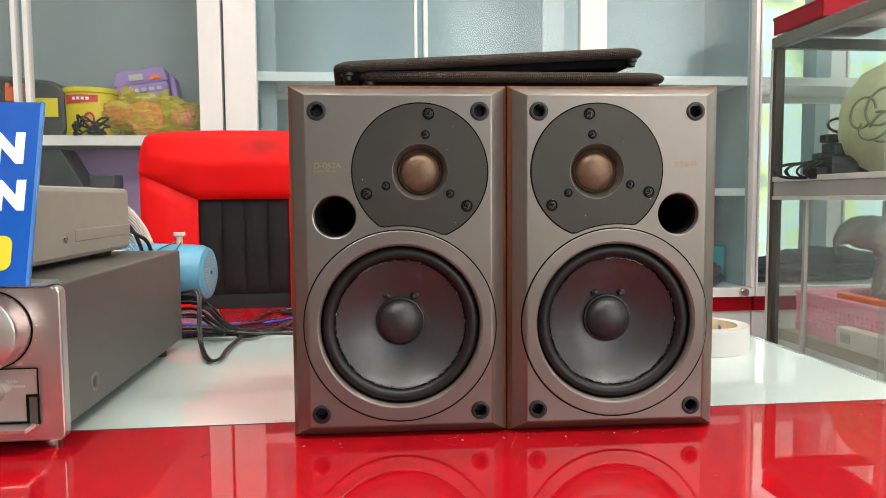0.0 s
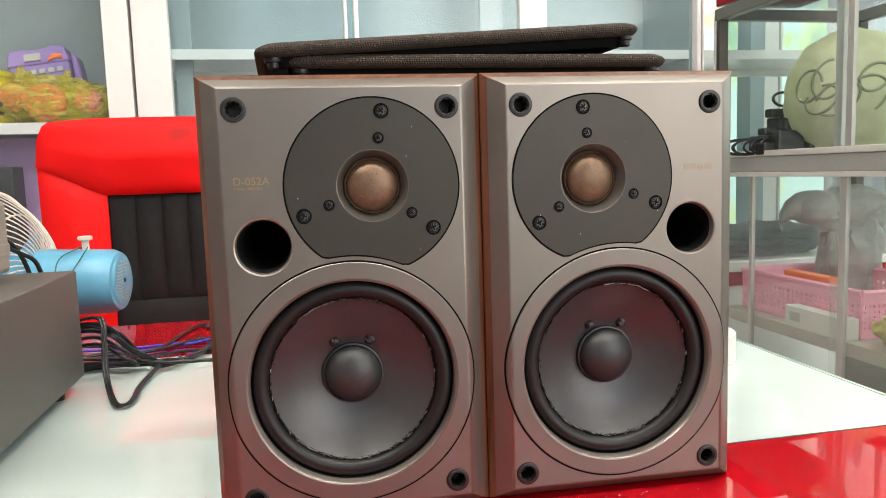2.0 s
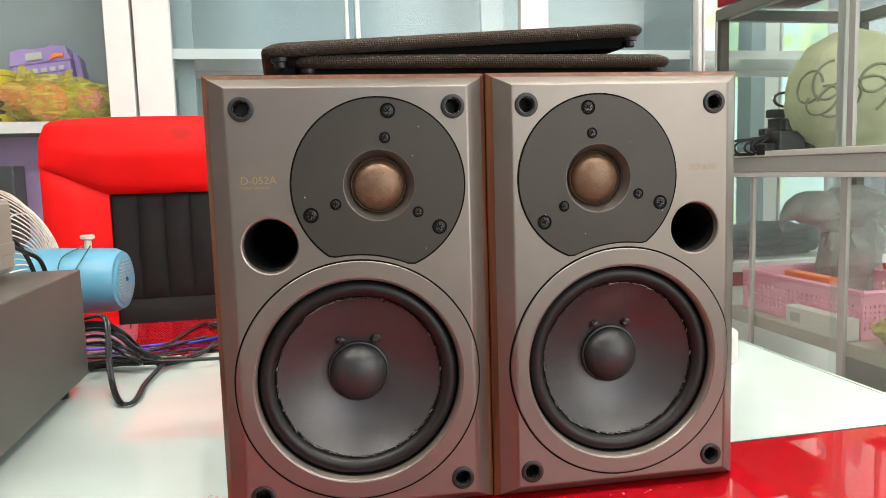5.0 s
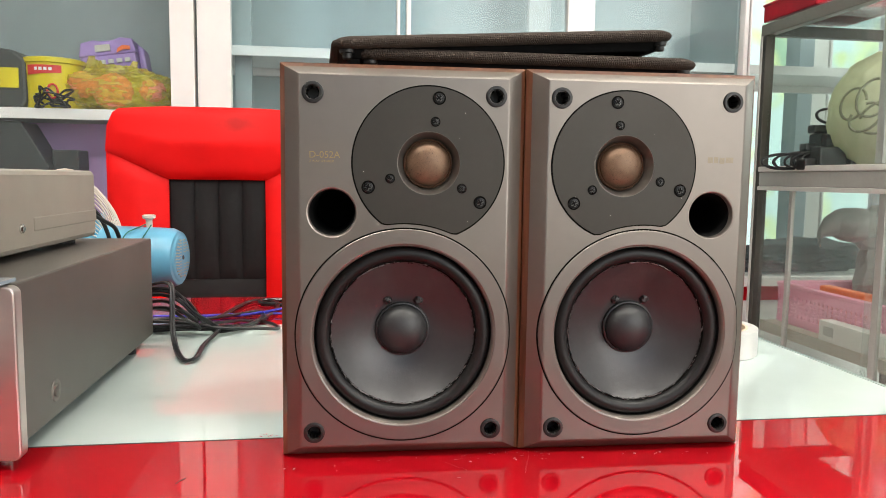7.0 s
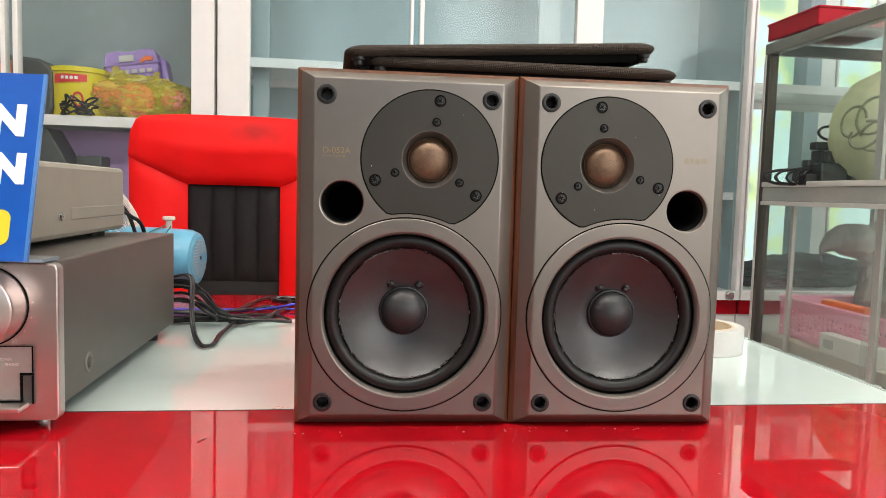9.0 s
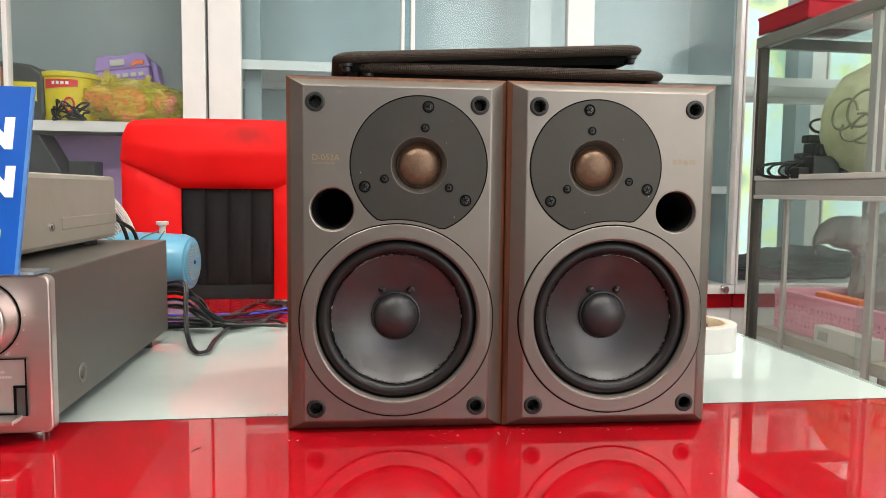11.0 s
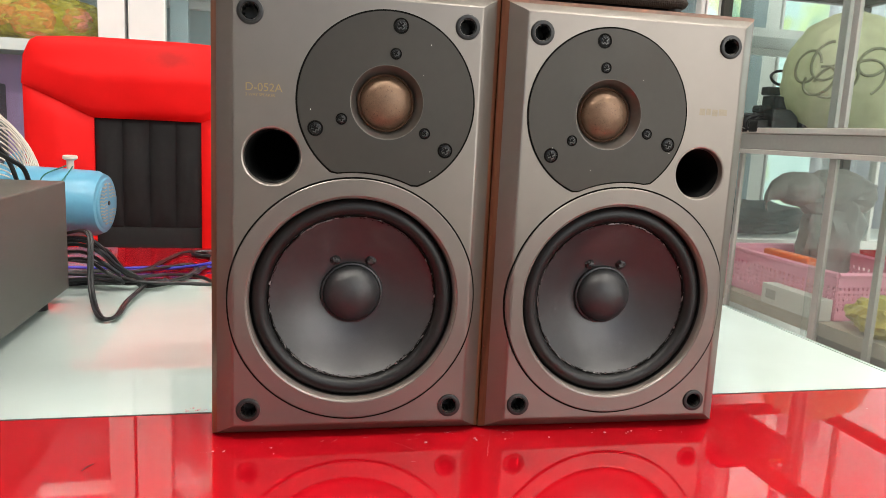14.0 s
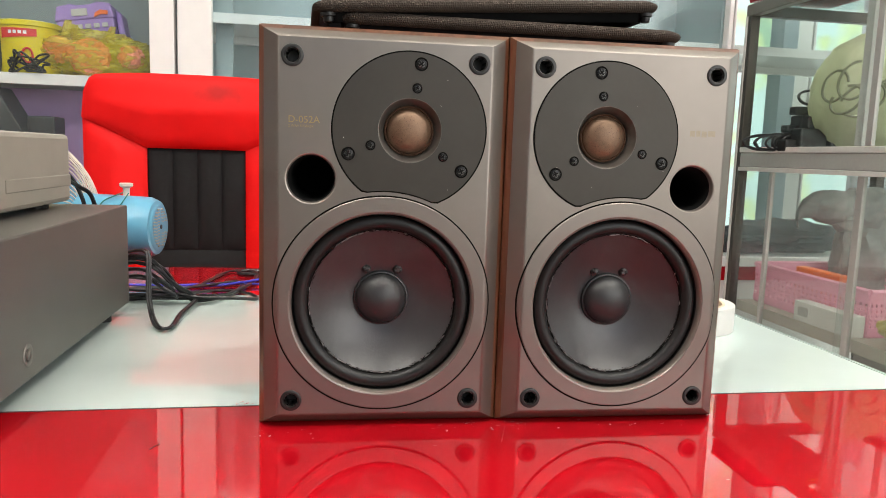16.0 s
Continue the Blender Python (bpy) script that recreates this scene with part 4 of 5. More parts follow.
# ---- cords on the desk ----
def cord(points, r, material, label, name="power_cable", pair=False):
    e = thing(name, points[0], label, "cable", "cables behind the amplifier")
    base = Vector(points[0])
    rel = [Vector(p) - base for p in points]
    part("sheath", tube(rel, r, 8, 9), material, e, smooth=True)
    if pair:
        off = [p + Vector((r * 1.5, r * 0.6, 0.0004)) for p in rel]
        part("sheath", tube(off, r, 8, 9), material, e, smooth=True)
    return e


Z = TOP + 0.0035
cord([(-0.350, 0.372, Z + 0.048), (-0.318, 0.366, Z + 0.060), (-0.300, 0.352, Z + 0.060), (-0.2965, 0.340, Z + 0.040), (-0.2940, 0.328, Z + 0.018), (-0.2865, 0.306, Z + 0.003), (-0.2745, 0.272, Z), (-0.2655, 0.260, Z), (-0.2600, 0.274, Z),
      (-0.2622, 0.322, Z), (-0.2580, 0.368, Z + 0.002), (-0.2565, 0.384, Z + 0.004), (-0.2640, 0.386, Z + 0.011), (-0.2800, 0.372, Z + 0.025), (-0.2970, 0.365, Z + 0.043), (-0.33, 0.38, Z + 0.048)],
     0.0016, M_CABLE, "thin black twin power cord in a loop", pair=True)
cord([(-0.355, 0.372, Z + 0.046), (-0.312, 0.366, Z + 0.052), (-0.290, 0.372, Z + 0.040), (-0.280, 0.388, Z + 0.020), (-0.268, 0.395, Z + 0.006), (-0.2556, 0.392, Z), (-0.2273, 0.4196, Z), (-0.2120, 0.480, Z), (-0.2040, 0.545, Z), (-0.2150, 0.600, Z),
      (-0.2440, 0.600, Z), (-0.2584, 0.553, Z), (-0.2688, 0.470, Z + 0.003), (-0.2903, 0.445, Z + 0.004), (-0.330, 0.440, Z + 0.006), (-0.38, 0.43, Z)],
     0.0018, M_CABLE, "black twin power cord lying in a wide bend", pair=True)
cord([(-0.37, 0.385, Z), (-0.3353, 0.400, Z), (-0.3055, 0.408, Z), (-0.268, 0.392, Z + 0.003), (-0.2400, 0.398, Z + 0.004), (-0.2230, 0.425, Z + 0.003), (-0.215, 0.470, Z + 0.003), (-0.2270, 0.500, Z + 0.003), (-0.2500, 0.480, Z + 0.003),
      (-0.285, 0.425, Z + 0.008), (-0.300, 0.400, Z + 0.022), (-0.335, 0.385, Z + 0.030)], 0.0018, M_CABLE, "black twin power cord doubled back on the desk", pair=True)
for k in range(4):
    cord([(-0.345, 0.372 + 0.006 * k, Z + 0.052 - 0.009 * k), (-0.312, 0.365 + 0.005 * k, Z + 0.055 - 0.008 * k), (-0.296 + 0.003 * k, 0.366, Z + 0.050 - 0.010 * k), (-0.286 + 0.004 * k, 0.372, Z + 0.034 - 0.008 * k), (-0.279, 0.380, Z + 0.018 - 0.004 * k),
          (-0.285 - 0.006 * k, 0.392, Z + 0.006), (-0.320, 0.402 + 0.004 * k, Z + 0.003), (-0.365, 0.405, Z + 0.002)], 0.0019, M_CABLE, "black cord gathered in a bundle beside the amplifier")
cord([(-0.37, 0.40, Z + 0.004), (-0.31, 0.402, Z + 0.006), (-0.275, 0.43, Z + 0.002), (-0.235, 0.455, Z), (-0.205, 0.440, Z), (-0.19, 0.405, Z), (-0.215, 0.380, Z + 0.006), (-0.255, 0.385, Z + 0.006),
      (-0.290, 0.395, Z + 0.010), (-0.35, 0.405, Z + 0.012)], 0.0020, M_CABLE, "black power cord coiled on the desk")
cord([(-0.37, 0.43, Z), (-0.30, 0.425, Z), (-0.27, 0.41, Z + 0.002), (-0.245, 0.385, Z + 0.008), (-0.235, 0.40, Z + 0.004), (-0.242, 0.43, Z)], 0.0020, M_CABLE, "black cord bundled beside the amplifier")
cord([(-0.40, 0.47, Z), (-0.33, 0.46, Z), (-0.28, 0.475, Z), (-0.235, 0.485, Z + 0.002), (-0.195, 0.475, Z + 0.010), (-0.165, 0.49, Z + 0.014), (-0.135, 0.52, Z + 0.012), (-0.08, 0.54, Z)],
     0.0018, M_CABLE_BLUE, "thin blue cable across the desk", "signal_cable")
cord([(-0.40, 0.50, Z), (-0.31, 0.49, Z), (-0.25, 0.50, Z), (-0.20, 0.50, Z), (-0.15, 0.495, Z), (-0.09, 0.51, Z)], 0.0016, M_CABLE_BLUE, "thin blue cable across the desk", "signal_cable")
cord([(-0.08, 0.50, Z), (-0.14, 0.52, Z), (-0.19, 0.56, Z), (-0.225, 0.58, Z), (-0.225, 0.605, Z), (-0.16, 0.60, Z), (-0.09, 0.585, Z)], 0.0030, M_CABLE, "black cord near the back of the desk")
for o, zz in ((0.0, 0.052), (0.010, 0.040)):
    cord([(-0.385 + o, 0.335, UZ + 0.028), (-0.375 + o, 0.352, UZ + zz - 0.022), (-0.365 + o, 0.362, UZ + 0.006), (-0.360 + o, 0.366, UZ - 0.03), (-0.358 + o, 0.37, UZ - 0.085)],
         0.0022, M_CABLE, "black lead behind the audio component")

# ---- tape roll ----
tape = thing("tape_roll", (0.2745, 0.272, TOP), "roll of white adhesive tape with a paper core", "tape")
part("tape", lathe([(0.0425, 0.0), (0.0520, 0.0), (0.0525, 0.0006), (0.0525, 0.0272), (0.0520, 0.0278), (0.0425, 0.0276), (0.0425, 0.0)], (0, 0, 0), "z", 64), M_TAPE, tape, smooth=True)
part("core", lathe([(0.0395, 0.0004), (0.0424, 0.0002), (0.0424, 0.0280), (0.0395, 0.0280), (0.0395, 0.0004)], (0, 0, 0), "z", 64), M_TAPE_CORE, tape, "brown paper core", smooth=True)
for i, (a, w) in enumerate(((100, 9), (82, 6), (60, 14), (34, 5))):
    bm = bmesh.new()
    for b in range(w):
        t0, t1 = radians(a - b * 1.2), radians(a - b * 1.2 - 0.8)
        zz = 0.016 if i % 2 else 0.008
        bm.faces.new([bm.verts.new((0.0393 * math.cos(t), 0.0393 * math.sin(t), zc)) for t, zc in ((t0, zz), (t1, zz), (t1, zz + 0.005), (t0, zz + 0.005))])
    part("print_bar", bm, M_TAPE_INK, tape)

# ---- table fan behind the desk ----
fan = thing("stand_fan", (-0.4850, 0.86, 0), "blue pedestal fan with a white wire guard", "fan", rz=-9)
FZ = 0.787
body = [(0.0, 0.098), (0.033, 0.098), (0.046, 0.094), (0.0515, 0.082), (0.0525, 0.06), (0.0560, -0.06), (0.053, -0.085), (0.0, -0.088)]
part("motor_housing", lathe(body, (0, 0, FZ), "x", 48), M_FAN, fan, "light blue plastic housing", smooth=True)
M_SLOT = mat("vent_slot_cream", (0.42, 0.40, 0.32), 0.6, var=0.2, scale=200)
vent = part("rear_vent", lathe([(0.041, 0.0955), (0.039, 0.0972), (0.036, 0.0982), (0, 0.0995)], (0, 0, FZ), "x", 40), M_FAN, fan, smooth=True)
for i in range(-6, 7):
    z = i * 0.0052
    L = math.sqrt(max(0.0, 0.034 ** 2 - z * z)) * 0.92
    for s0, s1 in ((-L, -0.004), (0.004, L)):
        if abs(i) < 2 and s0 > 0:
            continue
        pts = [(0.0986, s0 + (s1 - s0) * u / 6, FZ + z + 0.0012 * math.sin(u * 1.6 + (2 if s0 > 0 else 0))) for u in range(7)]
        part("vent_slot", tube(pts, 0.0013, 4, 1, flat=0.7), M_SLOT, vent)
part("vent_screw", lathe([(0.004, 0.0992), (0.0036, 0.1004), (0, 0.1004)], (0, 0.001, FZ + 0.001), "x", 12), M_BLACK, vent)
part("oscillation_peg", lathe([(0.0055, 0.048), (0.0055, 0.066), (0.0075, 0.067), (0.0110, 0.069), (0.0110, 0.073), (0.0095, 0.0745), (0, 0.0745)], (0.042, 0, FZ), "z", 24), M_FAN_WHITE, fan, "white pull knob", smooth=True)
part("twine", tube([(0.048, -0.006, FZ + 0.057), (0.047, -0.050, FZ + 0.032), (0.036, -0.0600, FZ + 0.012), (0.020, -0.0590, FZ + 0.020), (0.020, -0.042, FZ + 0.044), (0.038, -0.006, FZ + 0.058)], 0.0011, 6, 8), M_TWINE, fan, "thin green twine", smooth=True)
part("neck", lathe([(0.026, -0.16), (0.024, -0.10), (0.030, -0.04), (0.0, -0.03)], (-0.02, 0, FZ), "z", 24), M_FAN, fan, smooth=True)
part("pole", cyl(0.016, 0.03, FZ - 0.14, (-0.02, 0, 0), "z", 20), M_FAN_WHITE, fan)
part("base", lathe([(0.0, 0.0), (0.17, 0.0), (0.17, 0.012), (0.15, 0.025), (0.04, 0.05), (0.0, 0.05)], (-0.02, 0, 0), "z", 48), M_FAN, fan, smooth=True)
GR = 0.150
for i in range(50):
    a = 2 * math.pi * i / 50
    pts = []
    for j in range(7):
        r = 0.04 + (GR - 0.04) * j / 6
        tw = a + 0.75 * (j / 6)
        pts.append((-0.030 - 0.070 * (j / 6) ** 2.2, r * math.cos(tw), FZ + r * math.sin(tw)))
    part("guard_wire", tube(pts, 0.0012, 5, 3), M_FAN_WHITE, fan, smooth=True)
for r, x in ((GR, -0.100), (0.112, -0.062), (0.042, -0.031)):
    part("guard_ring", tube([(x, r * math.cos(2 * math.pi * i / 40), FZ + r * math.sin(2 * math.pi * i / 40)) for i in range(41)], 0.0024 if r == GR else 0.0016, 6, 1), M_FAN_WHITE, fan, smooth=True)
for i in range(3):
    bm = bmesh.new()
    rows = []
    for j in range(6):
        r = 0.02 + 0.125 * j / 5
        half = radians(30 + 8 * math.sin(math.pi * j / 5))
        rows.append([bm.verts.new((-0.110 + 0.03 * (u - 0.5), r * math.cos(radians(120 * i) + half * (u - 0.5) * 2), FZ + r * math.sin(radians(120 * i) + half * (u - 0.5) * 2))) for u in (0, 0.25, 0.5, 0.75, 1)])
    for a, b in zip(rows, rows[1:]):
        for q in range(4):
            bm.faces.new((a[q], a[q + 1], b[q + 1], b[q]))
    bl = part("blade", bm, M_FAN, fan, smooth=True)
    sol = bl.modifiers.new("thick", "SOLIDIFY")
    sol.thickness = 0.002

# ---- office chair ----
chair = thing("office_chair", (-0.366, 1.10, 0), "red vinyl office chair with a black ribbed back panel", "chair")


def cushion(loop_fn, nx, nz, depth, y0):
    """A padded sheet: loop_fn(u, v) gives x, z and the swell."""
    bm = bmesh.new()
    front = [[None] * (nz + 1) for _ in range(nx + 1)]
    back = [[None] * (nz + 1) for _ in range(nx + 1)]
    for i in range(nx + 1):
        for j in range(nz + 1):
            x, z, s = loop_fn(i / nx, j / nz)
            front[i][j] = bm.verts.new((x, y0 - s, z))
            back[i][j] = bm.verts.new((x, y0 + depth, z))
    for g in (front, back):
        for i in range(nx):
            for j in range(nz):
                bm.faces.new((g[i][j], g[i + 1][j], g[i + 1][j + 1], g[i][j + 1]))
    ring = [(i, 0) for i in range(nx)] + [(nx, j) for j in range(nz)] + [(i, nz) for i in range(nx, 0, -1)] + [(0, j) for j in range(nz, 0, -1)]
    for (a, b), (c, d) in zip(ring, ring[1:] + ring[:1]):
        bm.faces.new((front[a][b], front[c][d], back[c][d], back[a][b]))
    return bm


CW, C_TOP, C_IN, IN = 0.214, 1.068, 0.921, 0.096   # half width, top, top of the black panel, its half width


def swell(u, v, hgt=0.030, p=0.45):
    e = max(0.0, min(u, 1 - u, 0.5) * 2) ** p * max(0.0, min(v, 1 - v, 0.5) * 2) ** p
    return hgt * e


def head(u, v):
    x = (2 * u - 1) * CW
    low = C_IN + max(0.0, (abs(x) - IN)) / (CW - IN) * 0.056
    crown = C_TOP - 0.010 * abs(x / CW) ** 3 - 0.030 * max(0.0, abs(x) / CW - 0.90) / 0.10 * max(0.0, abs(x) / CW - 0.90) / 0.10
    z = low + (crown - low) * v
    wr = 0.0025 * noise.noise(Vector((x * 14, z * 20, 1)))
    return x * (1 - 0.02 * (v - 0.5)), z, 0.012 + swell(u, v, 0.032) + wr


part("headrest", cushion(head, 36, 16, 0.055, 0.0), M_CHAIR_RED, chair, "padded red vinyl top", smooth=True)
for sx in (-1, 1):
    def side(u, v, sx=sx):
        a = IN + (CW + 0.001 - IN) * u
        top = C_IN + (a - IN) / (CW - IN) * 0.056
        z = 0.60 + (top - 0.60) * v
        return sx * a, z, 0.010 + swell(u, v, 0.024)
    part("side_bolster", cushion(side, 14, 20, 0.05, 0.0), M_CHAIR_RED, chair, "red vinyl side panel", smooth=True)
for i in range(4):
    def rib(u, v, i=i):
        w = 2 * IN / 4
        x = -IN + w * i + w * u
        return x, 0.715 + (C_IN - 0.715) * v, 0.004 + swell(u, v, 0.012, 0.35)
    part("back_rib", cushion(rib, 8, 14, 0.04, 0.0), M_CHAIR_BLACK, chair, smooth=True)
def low_pad(u, v):
    return (2 * u - 1) * IN, 0.60 + 0.114 * v, 0.004 + swell(u, v, 0.014, 0.35)
part("lower_pad", cushion(low_pad, 12, 8, 0.04, 0.0), M_CHAIR_BLACK, chair, smooth=True)
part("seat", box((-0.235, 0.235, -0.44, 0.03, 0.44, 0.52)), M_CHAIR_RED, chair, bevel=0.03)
part("column", cyl(0.028, 0.10, 0.45, (0, -0.2, 0), "z", 20), M_BLACK, chair)
for i in range(5):
    a = radians(72 * i + 20)
    part("base_leg", tube([(0, -0.2, 0.13), (0.15 * math.cos(a), -0.2 + 0.15 * math.sin(a), 0.115), (0.29 * math.cos(a), -0.2 + 0.29 * math.sin(a), 0.08)], 0.02, 8, 4), M_BLACK, chair)
    part("castor", cyl(0.03, -0.02, 0.02, (0.29 * math.cos(a), -0.2 + 0.29 * math.sin(a), 0.03), "x", 16), M_BLACK, chair)
for sx in (-1, 1):
    part("back_strut", box((sx * 0.05 - 0.02, sx * 0.05 + 0.02, 0.035, 0.06, 0.40, 0.72)), M_BLACK, chair)

# ---- glazed wall cabinets ----
CY, CB, CT = 1.53, 1.86, 2.15


def cabinet(name, x0, x1, label, shelves, uprights, doors, back_mat, glass, back=True):
    c = thing(name, (x0, CY, 0), label, "cabinet", "glazed wall cabinets")
    W, D = x1 - x0, CB - CY
    part("base", box((0, W, 0.02, D, 0.0, 0.575)), M_FRAME, c)
    part("red_band", box((0.002, W - 0.002, 0.012, 0.03, 0.576, 0.619)), M_RED, c, "glossy red band")
    part("band_backing", box((0, W, 0.0302, D, 0.5752, 0.62)), M_FRAME, c)
    part("bottom_rail", box((0, W, 0.0, D, 0.6202, 0.647)), M_FRAME, c, "white aluminium rail")
    part("top_rail", box((0, W, 0.0, D, CT - 0.06, CT)), M_FRAME, c)
    if back:
        part("back_panel", box((0.02, W - 0.02, D - 0.012, D, 0.648, CT - 0.061)), back_mat, c, "pale blue lining")
    for a, b in uprights:
        part("upright", box((a - x0, b - x0, 0.0, 0.03, 0.648, CT - 0.061)), M_FRAME, c, bevel=0.002)
    for a in (0.0, W - 0.02):
        part("side_panel", box((a, a + 0.02, 0.032, D - 0.013, 0.648, CT - 0.061)), back_mat, c)
    for z0, z1 in shelves:
        s = part("shelf", box((0.021, W - 0.021, 0.034, D - 0.014, z0 + 0.006, z1 - 0.004)), M_FRAME, c)
        part("shelf_edge", box((0.021, W - 0.021, 0.031, 0.0338, z0, z1)), M_FRAME, s)
        part("back_batten", box((0.021, W - 0.021, D - 0.035, D - 0.0145, z0 - 0.016, z0 + 0.0055)), M_FRAME, s)
    for a, b, y in doors:
        p = part("glass_door", box((a - x0, b - x0, y, y + 0.004, 0.65, CT - 0.062)), glass, c)
        p.visible_shadow = False
    return c


CABL = cabinet("glazed_cabinet", -1.62, -0.486, "white aluminium cabinet with glass doors and stored clutter", [(1.070, 1.0975)],
               [(-1.62, -1.56), (-1.026, -1.014), (-0.996, -0.983), (-0.549, -0.489)], [(-1.56, -0.99, 0.022), (-1.02, -0.549, 0.014)], M_DIM_LINING, M_PANE_CLEAR)
CABR = cabinet("glazed_cabinet", -0.482, 1.05, "white aluminium cabinet with pale glass doors", [(1.2485, 1.274), (0.9215, 0.944)],
               [(-0.481, -0.397), (0.036, 0.045), (0.062, 0.074), (0.510, 0.588), (1.037, 1.050)],
               [(-0.397, 0.07, 0.022), (0.04, 0.510, 0.014), (0.588, 1.026, 0.014)], M_PALE_BLUE, M_PANE_BLUE)
CABE = cabinet("glazed_cabinet", 1.054, 2.40, "white aluminium cabinet open to the window behind it", [(1.2485, 1.274)],
               [(1.054, 1.060), (1.70, 1.712), (2.34, 2.40)], [(1.066, 1.71, 0.014), (1.70, 2.34, 0.022)], M_FRAME, M_PANE_CLEAR, back=False)
part("inner_stile", box((0.085, 0.129, 0.08, 0.10, 0.65, 2.05)), M_PALE_BLUE, CABR)
M_PALE = mat("pale_panel", (0.56, 0.58, 0.57), 0.5, var=0.04, scale=4)
part("inner_stile", box((0.897, 0.960, 0.06, 0.08, 0.65, 2.05)), M_PALE, CABR, "pale inner panel")
part("door_knob", lathe([(0.006, 0.0), (0.006, -0.010), (0.013, -0.014), (0.014, -0.022), (0.010, -0.027), (0, -0.027)], (1.49, 0.0, 0.636), "y", 24), M_STEEL, CABR, "round steel lock", smooth=True)

# clutter in the cabinets
SZ = 1.0985
M_CASE = mat("dark_case", (0.055, 0.058, 0.058), 0.5, var=0.1)
M_ORANGE = mat("orange_plastic", (0.85, 0.16, 0.02), 0.45, var=0.05)
M_YELLOW = mat("yellow_tub", (0.72, 0.60, 0.02), 0.4, var=0.06, scale=10)
M_LABEL_RED = mat("label_red", (0.65, 0.03, 0.03), 0.5)
M_PURPLE = mat("purple_plastic", (0.36, 0.24, 0.58), 0.4, var=0.08, scale=10)
M_LILAC = mat("lilac_board", (0.52, 0.34, 0.62), 0.6, var=0.10, scale=5)
M_BAGY = mat("yellow_plastic_bag", (0.46, 0.44, 0.03), 0.25, var=0.35, scale=14, bump=0.8, bscale=60, coat=0.6, coat_rough=0.1)
M_BAGR = mat("red_bundle", (0.74, 0.25, 0.17), 0.5, var=0.35, scale=25)
M_TEAL = mat("teal_box", (0.02, 0.28, 0.32), 0.5, var=0.1)
M_CREAM = mat("cream_box", (0.55, 0.54, 0.50), 0.6, var=0.06)

tc = thing("tool_case", (-1.030, 1.66, SZ), "dark grey tool case with an orange catch and yellow label", "tool case")
part("shell", prism([(-0.21, 0.0), (0.095, 0.0), (0.105, 0.02), (0.105, 0.125), (0.075, 0.150), (-0.04, 0.162), (-0.21, 0.162)], -0.06, 0.10), M_CASE, tc, bevel=0.008)
part("catch", box((-0.045, 0.006, -0.072, -0.058, 0.092, 0.132), (-0.042, -0.030, -0.076, -0.060, 0.128, 0.142), (-0.008, 0.004, -0.076, -0.060, 0.128, 0.142)), M_ORANGE, tc, "orange plastic catch", bevel=0.003)
part("label", box((0.022, 0.088, -0.0645, -0.0605, 0.052, 0.103)), M_YELLOW, tc, "yellow paper label")

tub = thing("yellow_tub", (-0.876, 1.66, SZ), "yellow plastic tub with a red label", "tub")
part("tub", lathe([(0, 0), (0.066, 0), (0.070, 0.01), (0.074, 0.118), (0.078, 0.120), (0.078, 0.132), (0.072, 0.134), (0.0, 0.130)], (0, 0, 0), "z", 40), M_YELLOW, tub, smooth=True)
bm = bmesh.new()
lp = []
for i in range(13):
    t = radians(-125 + i * 5.6)
    lp.append(t)
for a, b in zip(lp, lp[1:]):
    bm.faces.new([bm.verts.new((0.0755 * math.cos(t), 0.0755 * math.sin(t), z)) for t, z in ((a, 0.086 + 0.006 * (a + 2.2)), (b, 0.086 + 0.006 * (b + 2.2)), (b, 0.112), (a, 0.112))])
part("label", bm, M_LABEL_RED, tub, "red label")
bm = bmesh.new()
for i in range(4):
    a, b = radians(-108 + i * 9), radians(-102 + i * 9)
    bm.faces.new([bm.verts.new((0.0762 * math.cos(t), 0.0762 * math.sin(t), z)) for t, z in ((a, 0.098), (b, 0.098), (b, 0.106), (a, 0.106))])
part("print_bar", bm, M_LETTER, tub)
part("print_ring", tube([(0.0755 * math.cos(radians(-75 + 9 * math.cos(t))), 0.0755 * math.sin(radians(-75 + 9 * math.cos(t))), 0.045 + 0.018 * math.sin(t)) for t in [2 * math.pi * i / 20 for i in range(21)]], 0.003, 6, 1), M_LABEL_RED, tub)

def tangle(name, loc, rx, ry, rz, n, r, seed, label, material=M_CABLE):
    e = thing(name, loc, label, "cables")
    rn = random.Random(seed)
    for k in range(n):
        pts = []
        a0 = rn.uniform(0, 6.28)
        for i in range(9):
            a = a0 + i * rn.uniform(0.6, 1.1)
            q = rn.uniform(0.55, 1.0)
            pts.append((rx * q * math.cos(a), ry * q * math.sin(a), max(r, rz * (0.5 + 0.5 * math.sin(a * 1.3 + k)) * rn.uniform(0.5, 1))))
        part("wire", tube(pts, r, 6, 6), material, e, smooth=True)
    return e


tangle("wire_bundle", (-0.850, 1.575, SZ), 0.050, 0.030, 0.055, 5, 0.0028, 4, "tangle of thin black wires")

